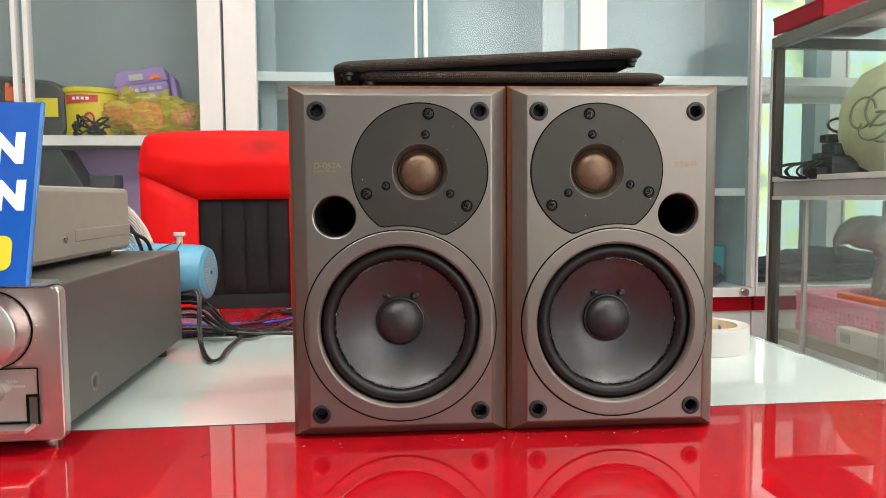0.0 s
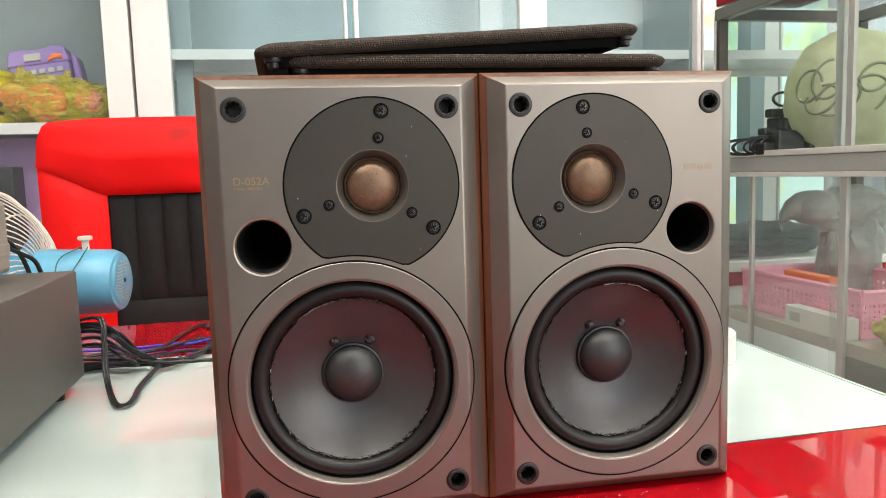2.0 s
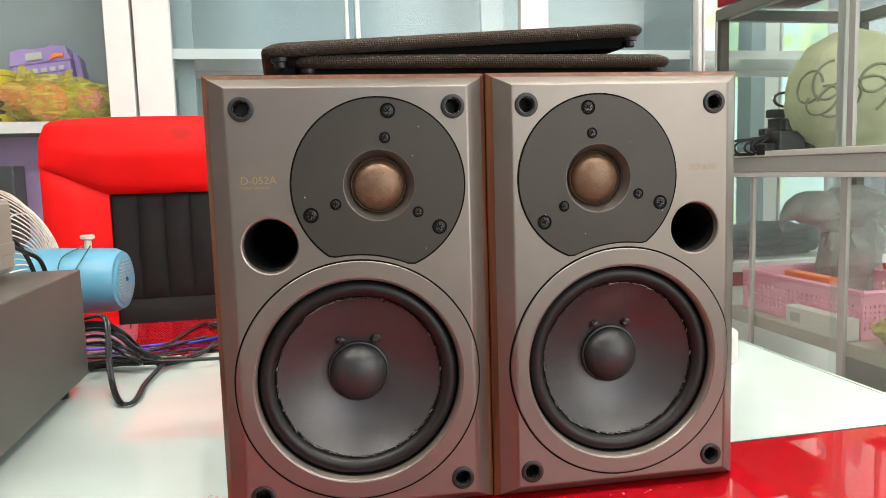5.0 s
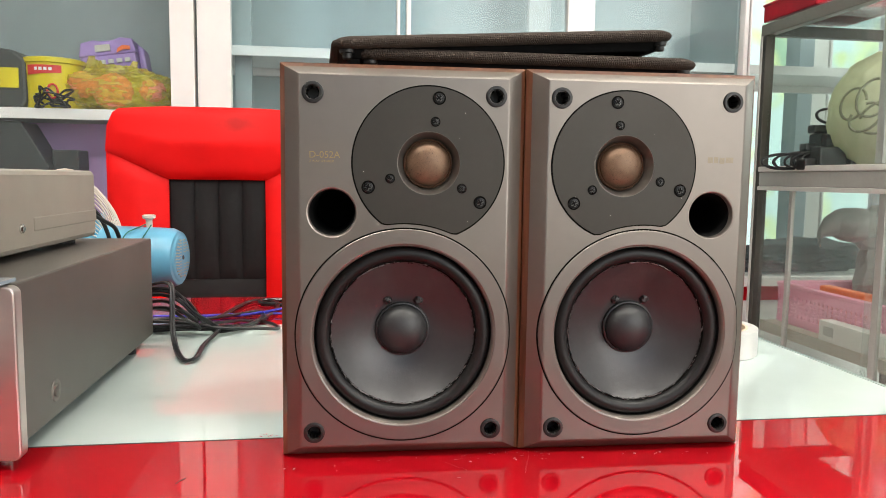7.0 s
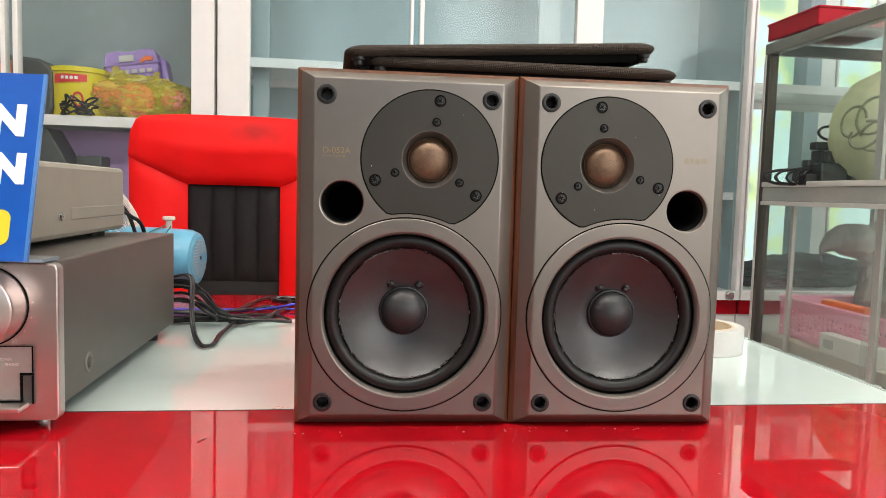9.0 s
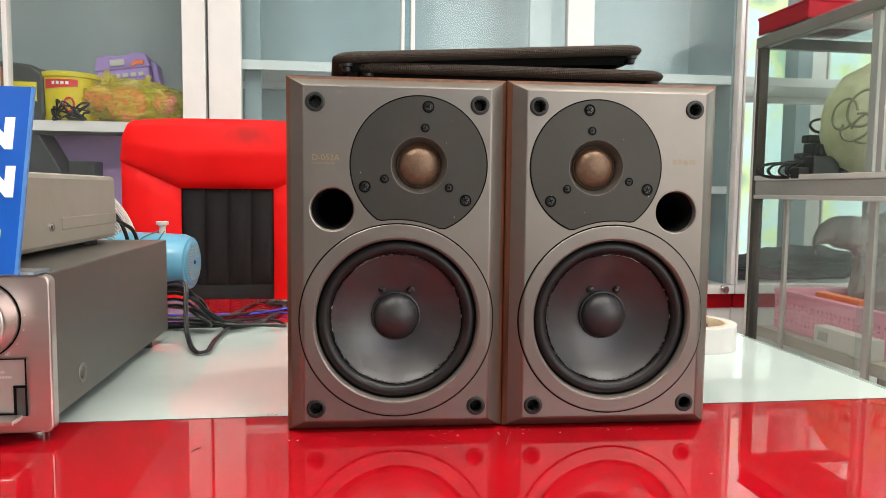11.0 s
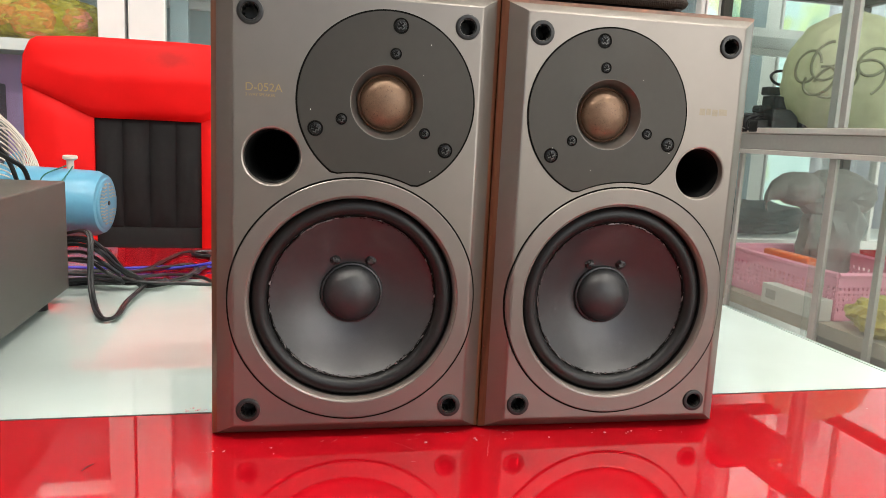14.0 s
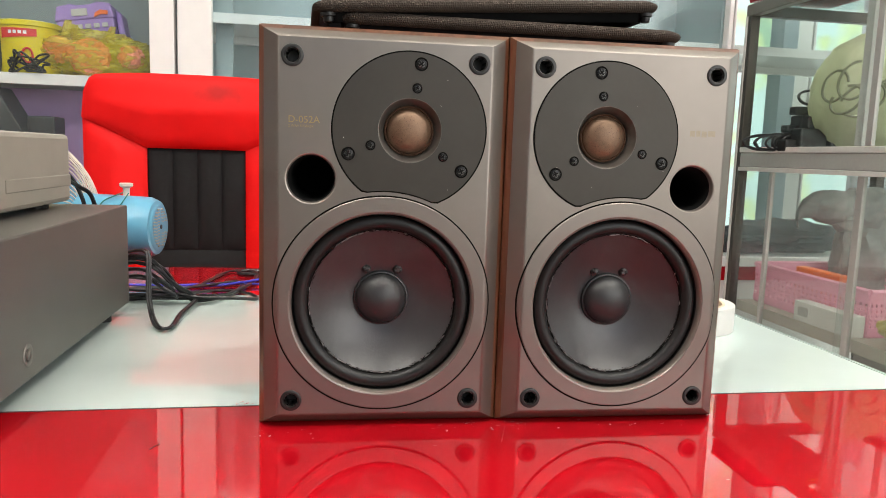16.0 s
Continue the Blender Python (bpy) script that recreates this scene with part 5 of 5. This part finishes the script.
pbx = thing("purple_box", (-0.738, 1.735, SZ + 0.0105), "translucent purple plastic carry box leaning behind a bag", "storage box")
part("box_body", prism([(-0.070, 0.0), (0.078, 0.0), (0.078, 0.150), (0.070, 0.186), (-0.060, 0.186), (-0.070, 0.150)], -0.03, 0.05), M_PURPLE, pbx, bevel=0.006)
part("box_lid", prism([(-0.074, 0.150), (0.082, 0.150), (0.074, 0.190), (0.040, 0.196), (0.020, 0.190), (-0.012, 0.190), (-0.030, 0.195), (-0.064, 0.190)], -0.034, 0.054), M_PURPLE, pbx, bevel=0.004)
part("box_handle", prism([(0.080, 0.060), (0.100, 0.080), (0.096, 0.165), (0.080, 0.178)], -0.01, 0.05), M_PURPLE, pbx, bevel=0.006)
part("label", box((-0.026, 0.014, -0.0385, -0.0345, 0.160, 0.178)), M_CREAM, pbx, "pale paper label")
part("sticker", prism([(0.030, 0.153), (0.048, 0.160), (0.066, 0.158), (0.067, 0.168), (0.048, 0.172), (0.034, 0.164)], -0.0385, -0.0345), M_ORANGE, pbx, "orange and red sticker")
part("print_bar", box(*[(-0.040 + i * 0.022, -0.026 + i * 0.022, -0.0355, -0.0305, 0.126, 0.137) for i in range(5)]), M_CREAM, pbx)
pbx.rotation_euler = (radians(-5), radians(-8), 0)

M_FILM = mat("yellow_plastic_film", (0.72, 0.66, 0.10), 0.35, var=0.22, scale=10, bump=0.25, bscale=22, coat=0.4, coat_rough=0.12)
fn, fl_ = M_FILM.node_tree.nodes, M_FILM.node_tree.links
f_tr, f_mx, f_no, f_ra = fn.new("ShaderNodeBsdfTransparent"), fn.new("ShaderNodeMixShader"), fn.new("ShaderNodeTexNoise"), fn.new("ShaderNodeMapRange")
f_tr.inputs["Color"].default_value = (0.96, 0.90, 0.50, 1)
f_no.inputs["Scale"].default_value, f_no.inputs["Detail"].default_value = 9, 3
f_ra.inputs["From Min"].default_value, f_ra.inputs["From Max"].default_value = 0.35, 0.65
f_ra.inputs["To Min"].default_value, f_ra.inputs["To Max"].default_value = 0.10, 0.50
fl_.new(f_no.outputs["Fac"], f_ra.inputs["Value"])
fl_.new(f_ra.outputs["Result"], f_mx.inputs["Fac"])
fl_.new(f_tr.outputs[0], f_mx.inputs[1])
fl_.new(fn["Principled BSDF"].outputs[0], f_mx.inputs[2])
fl_.new(f_mx.outputs[0], fn["Material Output"].inputs["Surface"])
bag = thing("plastic_bag", (-0.700, 1.625, SZ), "yellow translucent bag of red bundles lying crumpled", "bag")
part("bag_skin", blob(0.135, 0.052, 0.062, (0.0, 0.0, 0.056), 5, 0.20, 2.4, 3.1, flat=-0.056), M_FILM, bag, smooth=True)
for x, y, z, r, s in ((-0.012, -0.024, 0.052, 0.050, 1.0), (-0.090, -0.012, 0.066, 0.036, 4.0), (0.088, -0.016, 0.056, 0.032, 7.0)):
    part("bundle", blob(r, 0.020, r * 0.90, (x, y, z), 4, 0.16, 4.0, s), M_BAGR, bag, "reddish bundle showing through", smooth=True)
part("bag_lining", blob(0.118, 0.026, 0.046, (0.01, 0.018, 0.052), 4, 0.25, 2.8, 9.0, flat=-0.050), M_BAGY, bag, smooth=True)
for x, z, tilt, s in ((-0.072, 0.122, 0.2, 1), (-0.040, 0.112, -0.3, 2), (0.030, 0.112, 0.4, 5)):
    bm = bmesh.new()
    cols = [[bm.verts.new((x + 0.013 * (u - 1) * (1.2 - 0.2 * v) + tilt * 0.012 * v, -0.012 + 0.006 * noise.noise(Vector((u * 2.1, v * 1.7, s))), z - 0.022 + 0.014 * v + 0.004 * noise.noise(Vector((u, s, v))))) for v in range(4)] for u in (0, 0.5, 1, 1.5, 2)]
    for a, b in zip(cols, cols[1:]):
        for q in range(3):
            bm.faces.new((a[q], b[q], b[q + 1], a[q + 1]))
    tie = part("bag_flap", bm, M_FILM, bag, smooth=True)
    tie.modifiers.new("thick", "SOLIDIFY").thickness = 0.0008

lb = thing("lilac_panel", (-0.84, 1.70, 0.648), "lilac board standing behind dark boxes", "board")
part("board", box((-0.30, 0.36, 0.0, 0.012, 0.0, 0.42)), M_LILAC, lb)
db = thing("dark_speaker_box", (-0.965, 1.62, 0.648), "dark sloping box on the lower cabinet floor", "box")
part("shell", prism([(-0.12, 0.0), (0.100, 0.0), (0.095, 0.30), (0.030, 0.415), (-0.12, 0.415)], -0.04, 0.07), M_CASE, db, bevel=0.004)
dk = thing("dark_speaker_box", (-0.845, 1.655, 0.648), "dark low box on the lower cabinet floor", "box")
part("shell", box((-0.030, 0.038, -0.04, 0.04, 0.0, 0.345)), M_CASE, dk, bevel=0.004)
for loc, spans, mt, lab in (((0.905, 1.62, 0.648), (-0.035, 0.045, 0, 0.09, 0, 0.105), M_CREAM, "cream carton on the cabinet floor"),
                            ((1.0, 1.66, 0.648), (-0.045, 0.022, 0, 0.10, 0, 0.115), M_TEAL, "teal carton on the cabinet floor")):
    b = thing("storage_carton", loc, lab, "carton")
    part("carton_body", box(spans), mt, b, bevel=0.003)
    part("carton_lid", box((spans[0] - 0.001, spans[1] + 0.001, spans[2] - 0.001, spans[3] + 0.001, spans[5] - 0.02, spans[5] + 0.001)), mt, b, bevel=0.002)
bb = thing("black_pouch", (0.915, 1.580, 0.648), "black soft pouch slumped on the cabinet floor", "pouch")
part("skin", blob(0.055, 0.03, 0.04, (0, 0, 0.034), 4, 0.25, 2.5, 2.0, flat=-0.034), M_CASE, bb, smooth=True)

# ---- glass display case ----
M_ALU_BROWN = mat("brown_aluminium", (0.20, 0.185, 0.16), 0.4, metal=0.4, var=0.06, scale=20)
M_BEIGE = mat("beige_board", (0.40, 0.36, 0.29), 0.5, var=0.08, scale=12)
FX, FY1, FY0, BX, DT = 1.000, 1.385, 0.05, 1.45, 1.347
case = thing("display_case", (FX, FY1, 0), "aluminium-framed glass display case full of odds and ends", "display case")
LY = FY0 - FY1


def bar(name, span, material, lab="", bev=0.002):
    return part(name, box(span), material, case, lab, bevel=bev)


for y0 in (-0.026, LY):
    for x0 in (0.0, BX - FX - 0.026):
        bar("post", (x0, x0 + 0.026, y0, y0 + 0.026, 0, DT - 0.03), M_ALU)
bar("post_strip", (-0.003, 0.0, -0.013, -0.003, 0.0, DT - 0.03), M_ALU_PALE)
for x0 in (0.0, BX - FX - 0.026):
    bar("top_rail", (x0, x0 + 0.026, LY, 0, DT - 0.0298, DT), M_ALU_BROWN)
for y0 in (-0.026, LY):
    bar("end_rail", (0.0262, BX - FX - 0.0262, y0, y0 + 0.026, DT - 0.0298, DT - 0.002), M_ALU)
top = part("top_glass", box((0.002, BX - FX - 0.002, LY + 0.002, -0.002, DT + 0.0002, DT + 0.0052)), M_PANE, case)
top.visible_shadow = False
bar("shelf_rail", (0.0, 0.026, LY + 0.0262, -0.0262, 0.9205, 0.9580), M_ALU_MID)
bar("shelf_track", (-0.004, 0.022, LY + 0.0262, -0.0262, 0.9582, 0.9720), M_ALU_PALE)
bar("shelf_track", (-0.004, 0.022, LY + 0.0262, -0.0262, 0.9095, 0.9203), M_ALU_PALE)
bar("shelf_back_rail", (BX - FX - 0.026, BX - FX, LY + 0.0262, -0.0262, 0.925, 0.960), M_ALU_MID)
for z in (0.952, 0.548, 0.10):
    s = part("shelf_board", box((0.0262, BX - FX - 0.0262, LY + 0.0262, -0.0262, z, z + 0.008)), M_BEIGE if z < 0.9 else M_PANE, case)
part("shelf_edge", box((0.0268, 0.0300, LY + 0.0262, -0.0262, 0.527, 0.5475)), M_BEIGE, case, "beige shelf edge behind the glass")
bar("bottom_rail", (0.0, 0.026, LY + 0.0262, -0.0262, 0.06, 0.11), M_ALU_PALE)
part("back_board", box((BX - FX - 0.040, BX - FX - 0.030, LY + 0.0262, -0.0262, 0.111, 0.526)), M_ALU_BROWN, case, "grey-brown back board")
for y0, w, z0, z1, x in ((-0.457, 0.021, 0.973, DT - 0.031, 0.010), (-0.494, 0.017, 0.973, DT - 0.031, 0.002), (-0.160, 0.012, 0.112, 0.909, 0.010), (-0.483, 0.019, 0.112, 0.909, 0.004),
                         (-0.625, 0.015, 0.112, 0.909, 0.010), (-0.90, 0.018, 0.112, 0.909, 0.004), (-0.85, 0.018, 0.973, DT - 0.031, 0.004)):
    bar("door_stile", (x, x + 0.010, y0, y0 + w, z0, z1), M_ALU_MID, bev=0.001)
for z0, z1, pane in ((0.973, DT - 0.031, M_PANE_CASE), (0.112, 0.909, M_PANE_HAZY)):
    for a, b, x in ((-0.45, -0.027, 0.014), (-0.88, -0.44, 0.006), (LY + 0.027, -0.86, 0.014)):
        p = part("glass_door", box((x, x + 0.003, a, b, z0, z1)), pane, case)
        p.visible_shadow = False
    p = part("end_pane", box((0.0265, BX - FX - 0.0265, -0.014, -0.011, z0, z1)), M_PANE, case)
    p.visible_shadow = False
    p = part("back_pane", box((BX - FX - 0.014, BX - FX - 0.011, LY + 0.027, -0.027, z0, z1)), M_PANE, case)
    p.visible_shadow = False

# on and in the display case
M_REDBOX = mat("red_carton", (0.33, 0.003, 0.012), 0.35, var=0.12, scale=8, spec=0.25)
M_BAGG = mat("pale_green_bag", (0.54, 0.545, 0.385), 0.35, var=0.22, scale=9, bump=0.4, bscale=40, coat=0.3, coat_rough=0.2)
M_STONE = mat("grey_resin", (0.22, 0.22, 0.205), 0.55, var=0.3, scale=18, bump=0.5, bscale=120)
M_PINK = mat("pink_plastic", (0.80, 0.32, 0.44), 0.4, var=0.06)
M_CARTON = mat("white_carton", (0.62, 0.61, 0.57), 0.6, var=0.06)
M_DARKCLOTH = mat("dark_cloth", (0.022, 0.030, 0.034), 0.9, var=0.3, scale=20)
M_BLUEBAG = mat("blue_bag", (0.03, 0.10, 0.42), 0.4, var=0.2, scale=10)
M_STRAW = mat("straw_bag", (0.50, 0.42, 0.10), 0.4, var=0.3, scale=14)

rb = thing("red_tray", (1.122, 1.27, DT + 0.0055), "red plastic tray standing on the glass display case", "tray")
part("tray_body", box((-0.12, 0.12, -0.105, 0.112, 0.0, 0.046)), M_REDBOX, rb, bevel=0.004)
part("tray_rim", box((-0.1225, 0.1225, -0.1075, 0.1145, 0.040, 0.0475)), M_REDBOX, rb, bevel=0.003)
part("gold_mark", box((0.02, 0.07, -0.1085, -0.1072, 0.030, 0.036)), M_YELLOW_INK, rb)

charm = thing("bauble", (1.030, 0.985, DT + 0.0053), "small white bauble with a red cord loop on the display case", "ornament")
part("ball", lathe([(0, 0), (0.010, 0), (0.012, 0.004), (0.011, 0.014), (0.006, 0.019), (0, 0.020)], (0, 0, 0), "z", 20), M_LETTER, charm, smooth=True)
part("cord_loop", tube([(0.004, 0, 0.016), (-0.012, 0.004, 0.030), (-0.018, 0.006, 0.060), (-0.006, 0.004, 0.075), (0.008, 0.0, 0.050), (0.004, 0.0, 0.020)], 0.0016, 6, 6), M_REDBOX, charm, "thin red cord", smooth=True)

SH2 = 0.9605
ad = thing("power_adapters", (1.075, 1.22, SH2), "heap of black power adapters and leads", "adapters")
for x0, y0, z0, dx, dy, dz in ((-0.015, -0.03, 0, 0.095, 0.05, 0.080), (-0.050, -0.02, 0, 0.05, 0.045, 0.042), (-0.025, -0.02, 0.0805, 0.030, 0.03, 0.018), (0.02, -0.02, 0.0805, 0.05, 0.03, 0.012),
                              (0.08, -0.03, 0, 0.05, 0.05, 0.055), (-0.040, -0.075, 0, 0.055, 0.04, 0.050), (0.018, -0.085, 0, 0.06, 0.045, 0.062), (-0.020, -0.060, 0.0505, 0.036, 0.022, 0.026),
                              (-0.062, -0.06, 0, 0.030, 0.035, 0.026), (-0.040, -0.02, 0.0425, 0.028, 0.03, 0.016), (0.055, -0.10, 0, 0.045, 0.05, 0.035)):
    part("adapter", box((x0, x0 + dx, y0, y0 + dy, z0, z0 + dz)), M_BLACK, ad, bevel=0.004)
rn = random.Random(21)
for k in range(8):
    a0, cxx, czz = rn.uniform(0, 6), -0.045 + rn.uniform(-0.025, 0.03), 0.018
    part("lead", tube([(cxx + (0.022 + 0.006 * k % 3) * math.cos(a0 + i * 0.8), -0.03 + 0.004 * k, max(0.004, czz + 0.018 * math.sin(a0 + i * 0.8))) for i in range(9)], 0.0026, 6, 5), M_CABLE, ad, smooth=True)
part("lead", tube([(0.10, 0, 0.098), (0.04, -0.01, 0.100), (-0.004, -0.01, 0.106), (-0.014, -0.005, 0.122), (0.01, 0, 0.134), (0.10, 0.0, 0.136)], 0.003, 6, 6), M_CABLE, ad, smooth=True)

M_COIL = mat("cable_under_plastic", (0.17, 0.175, 0.11), 0.5, var=0.2, scale=40)
ad.scale = (1.3, 1.0, 1.15)
bn, bl_ = M_BAGG.node_tree.nodes, M_BAGG.node_tree.links
b_tl, b_tr, b_m1, b_m2 = (bn.new("ShaderNode" + k) for k in ("BsdfTranslucent", "BsdfTransparent", "MixShader", "MixShader"))
b_tl.inputs["Color"].default_value = (0.85, 0.88, 0.64, 1)
b_tr.inputs["Color"].default_value = (0.86, 0.88, 0.66, 1)
b_m1.inputs["Fac"].default_value, b_m2.inputs["Fac"].default_value = 0.45, 0.26
bl_.new(bn["Principled BSDF"].outputs[0], b_m1.inputs[1])
bl_.new(b_tl.outputs[0], b_m1.inputs[2])
bl_.new(b_m1.outputs[0], b_m2.inputs[1])
bl_.new(b_tr.outputs[0], b_m2.inputs[2])
bl_.new(b_m2.outputs[0], bn["Material Output"].inputs["Surface"])
gb = thing("cable_bag", (1.195, 1.14, SH2), "pale green translucent plastic bag holding coiled cables", "bag")
bag_form = blob(0.162, 0.118, 0.152, (0.014, -0.010, 0.138), 5, 0.085, 1.5, 1.3, flat=-0.137)
bag_tree = BVHTree.FromBMesh(bag_form)
part("bag_skin", bag_form, M_BAGG, gb, smooth=True)
ACROSS, AWAY = Vector((0.756, -0.655, 0)), Vector((0.655, 0.756, 0))
for k, (cu, cw, r, e) in enumerate(((-0.070, 0.018, 0.026, 1.35), (-0.030, 0.030, 0.034, 1.25), (-0.044, -0.014, 0.032, 0.95), (-0.012, -0.014, 0.044, 0.8), (0.040, -0.010, 0.046, 0.9), (0.060, 0.030, 0.030, 1.0))):
    pts = []
    for i in range(22):
        a = k * 1.3 + i * 0.25
        u, w = cu + r * math.cos(a), cw + r * e * math.sin(a) + 0.3 * r * math.cos(a)
        hit = bag_tree.ray_cast(ACROSS * u - AWAY * 0.5 + Vector((0, 0, 0.135 + w)), AWAY)[0]
        if hit is not None:
            pts.append(hit - AWAY * 0.0004 * (k % 3))
    if len(pts) > 4:
        part("coil", tube(pts, 0.0034, 6, 2), M_COIL, gb, "dark cable coil", smooth=True)
part("cable_heap", blob(0.075, 0.060, 0.055, (0.03, -0.02, 0.085), 4, 0.25, 2.6, 5.0, flat=-0.080), M_COIL, gb, "dark heap of cables", smooth=True)

lo_z = 0.5565
eg = thing("bird_sculpture", (1.25, 1.25, lo_z), "grey resin eagle sculpture in the display case", "sculpture")
bm = blob(0.085, 0.06, 0.14, (0.07, 0.0, 0.135), 4, 0.18, 2.5, 6.0, flat=-0.134)
for b2 in (blob(0.070, 0.045, 0.044, (-0.055, -0.01, 0.268), 4, 0.08, 2.0, 2.0), blob(0.12, 0.055, 0.062, (0.065, 0.0, 0.255), 4, 0.18, 2.5, 9.0), blob(0.05, 0.05, 0.03, (-0.03, -0.01, 0.03), 3, 0.3, 3.0, 4.0, flat=-0.029)):
    me = bpy.data.meshes.new("tmp")
    b2.to_mesh(me)
    b2.free()
    bm.from_mesh(me)
    bpy.data.meshes.remove(me)
rows = ((-0.080, 0.272, 0.040), (-0.112, 0.272, 0.034), (-0.138, 0.262, 0.026), (-0.152, 0.243, 0.018), (-0.150, 0.222, 0.009), (-0.144, 0.210, 0.003))
prev = None
for x, z, r in rows:
    ring = [bm.verts.new((x + 0.5 * r * math.cos(a) * 0.4, -0.015 + 0.7 * r * math.cos(a), z + r * math.sin(a))) for a in [2 * math.pi * i / 12 for i in range(12)]]
    if prev:
        for i in range(12):
            bm.faces.new((prev[i], prev[(i + 1) % 12], ring[(i + 1) % 12], ring[i]))
    prev = ring
bm.faces.new(prev)
part("sculpture_body", bm, M_STONE, eg, smooth=True)

bk = thing("pink_basket", (1.150, 1.14, lo_z), "pink slatted plastic basket", "basket")
def basket_wall(bm, p0, p1, height, nx, nz):
    """Upright ribs, thicker cross ribs and solid bands, so that no two faces share a plane."""
    p0, p1 = Vector((*p0, 0)), Vector((*p1, 0))
    d, nrm = p1 - p0, Vector((0, 0, 1)).cross(p1 - p0).normalized()

    def slab(a, b, z0, z1, half):
        v = [bm.verts.new(p0 + d * s + nrm * k * half + Vector((0, 0, z))) for z in (z0, z1) for k in (-1, 1) for s in (a, b)]
        for q in ((0, 2, 3, 1), (4, 5, 7, 6), (0, 1, 5, 4), (2, 6, 7, 3), (0, 4, 6, 2), (1, 3, 7, 5)):
            bm.faces.new([v[i] for i in q])
    lo, hi = 0.022, height - 0.026
    slab(0, 1, 0.0045, lo, 0.0024)
    slab(0, 1, hi, height - 0.004, 0.0026)
    for i in range(nx + 1):
        slab(max(0.002, i / nx - 0.30 / nx), min(0.998, i / nx + 0.30 / nx), lo - 0.002, hi + 0.002, 0.0015)
    for j in range(1, nz):
        z = lo + (hi - lo) * j / nz
        slab(0.001, 0.999, z - 0.0028, z + 0.0028, 0.0019)


BX0, BX1, BY0, BY1, BH = -0.085, 0.20, -0.22, 0.20, 0.102
for i, (p0, p1, n) in enumerate((((BX0, BY0), (BX1, BY0), 24), ((BX1, BY0), (BX1, BY1), 26), ((BX1, BY1), (BX0, BY1), 24), ((BX0, BY1), (BX0, BY0), 26))):
    bm = bmesh.new()
    basket_wall(bm, p0, p1, BH, n, 5)
    part("basket_side", bm, M_PINK, bk)
part("basket_rim", tube([(BX0, BY0, BH), (BX1, BY0, BH), (BX1, BY1, BH), (BX0, BY1, BH), (BX0, BY0, BH)], 0.007, 6, 1), M_PINK, bk)
part("basket_floor", box((BX0, BX1, BY0, BY1, 0.0, 0.004)), M_PINK, bk)
wc = thing("white_carton", (1.040, 1.02, lo_z), "small white printed carton", "carton")
part("carton_body", box((-0.016, 0.020, -0.100, 0.092, 0.0, 0.048)), M_CARTON, wc, bevel=0.002)
part("print_bar", box((-0.0172, -0.0162, 0.040, 0.075, 0.014, 0.036)), M_ALU_MID, wc)
part("print_bar", box((-0.0172, -0.0162, -0.06, 0.02, 0.030, 0.034)), M_ALU_PALE, wc)
dc = thing("dark_bundle", (1.30, 1.68, 0.648), "dark folded cloth bundle on the cabinet floor", "cloth bundle")
part("cloth", blob(0.22, 0.07, 0.055, (0.06, 0.0, 0.045), 4, 0.3, 2.4, 8.0, flat=-0.045), M_DARKCLOTH, dc, smooth=True)
part("cloth_fold", blob(0.12, 0.05, 0.030, (-0.10, -0.03, 0.030), 4, 0.3, 2.4, 18.0, flat=-0.030), M_DARKCLOTH, dc, smooth=True)
oc = thing("orange_packet", (1.09, 1.15, lo_z + 0.0045), "orange packet in the pink basket", "packet")
part("packet", box((0.0, 0.03, -0.10, 0.06, 0.0, 0.112)), M_ORANGE, oc, bevel=0.004)
yb = thing("straw_bag", (1.085, 0.80, lo_z), "clear bag of yellowish packets", "bag")
part("bag_skin", blob(0.055, 0.08, 0.040, (0.0, 0.0, 0.036), 4, 0.3, 2.5, 12.0, flat=-0.036), M_STRAW, yb, smooth=True)
bl2 = thing("blue_bag", (1.17, 0.70, lo_z), "blue and yellow printed bag", "bag")
part("bag_skin", blob(0.07, 0.06, 0.105, (0.0, 0.0, 0.10), 4, 0.2, 2.2, 15.0, flat=-0.10), M_BLUEBAG, bl2, smooth=True)
part("yellow_patch", box((-0.0745, -0.0705, -0.03, 0.04, 0.05, 0.09)), M_YELLOW, bl2)

# ---- floor tiles ----
tile = None
nx, ny = 10, 9
for i in range(nx):
    for j in range(ny):
        if tile is None:
            bmt = box((0.003, 0.577, 0.003, 0.567, 0.0, 0.004))
            t = part("tile", bmt, M_FLOOR, bpy.data.objects["floor"])
            tile = t.data
        else:
            t = new("tile", tile)
            t.parent = bpy.data.objects["floor"]
        t.location = (X0 + 0.01 + i * 0.588, Y0 + 0.01 + j * 0.574, 0)
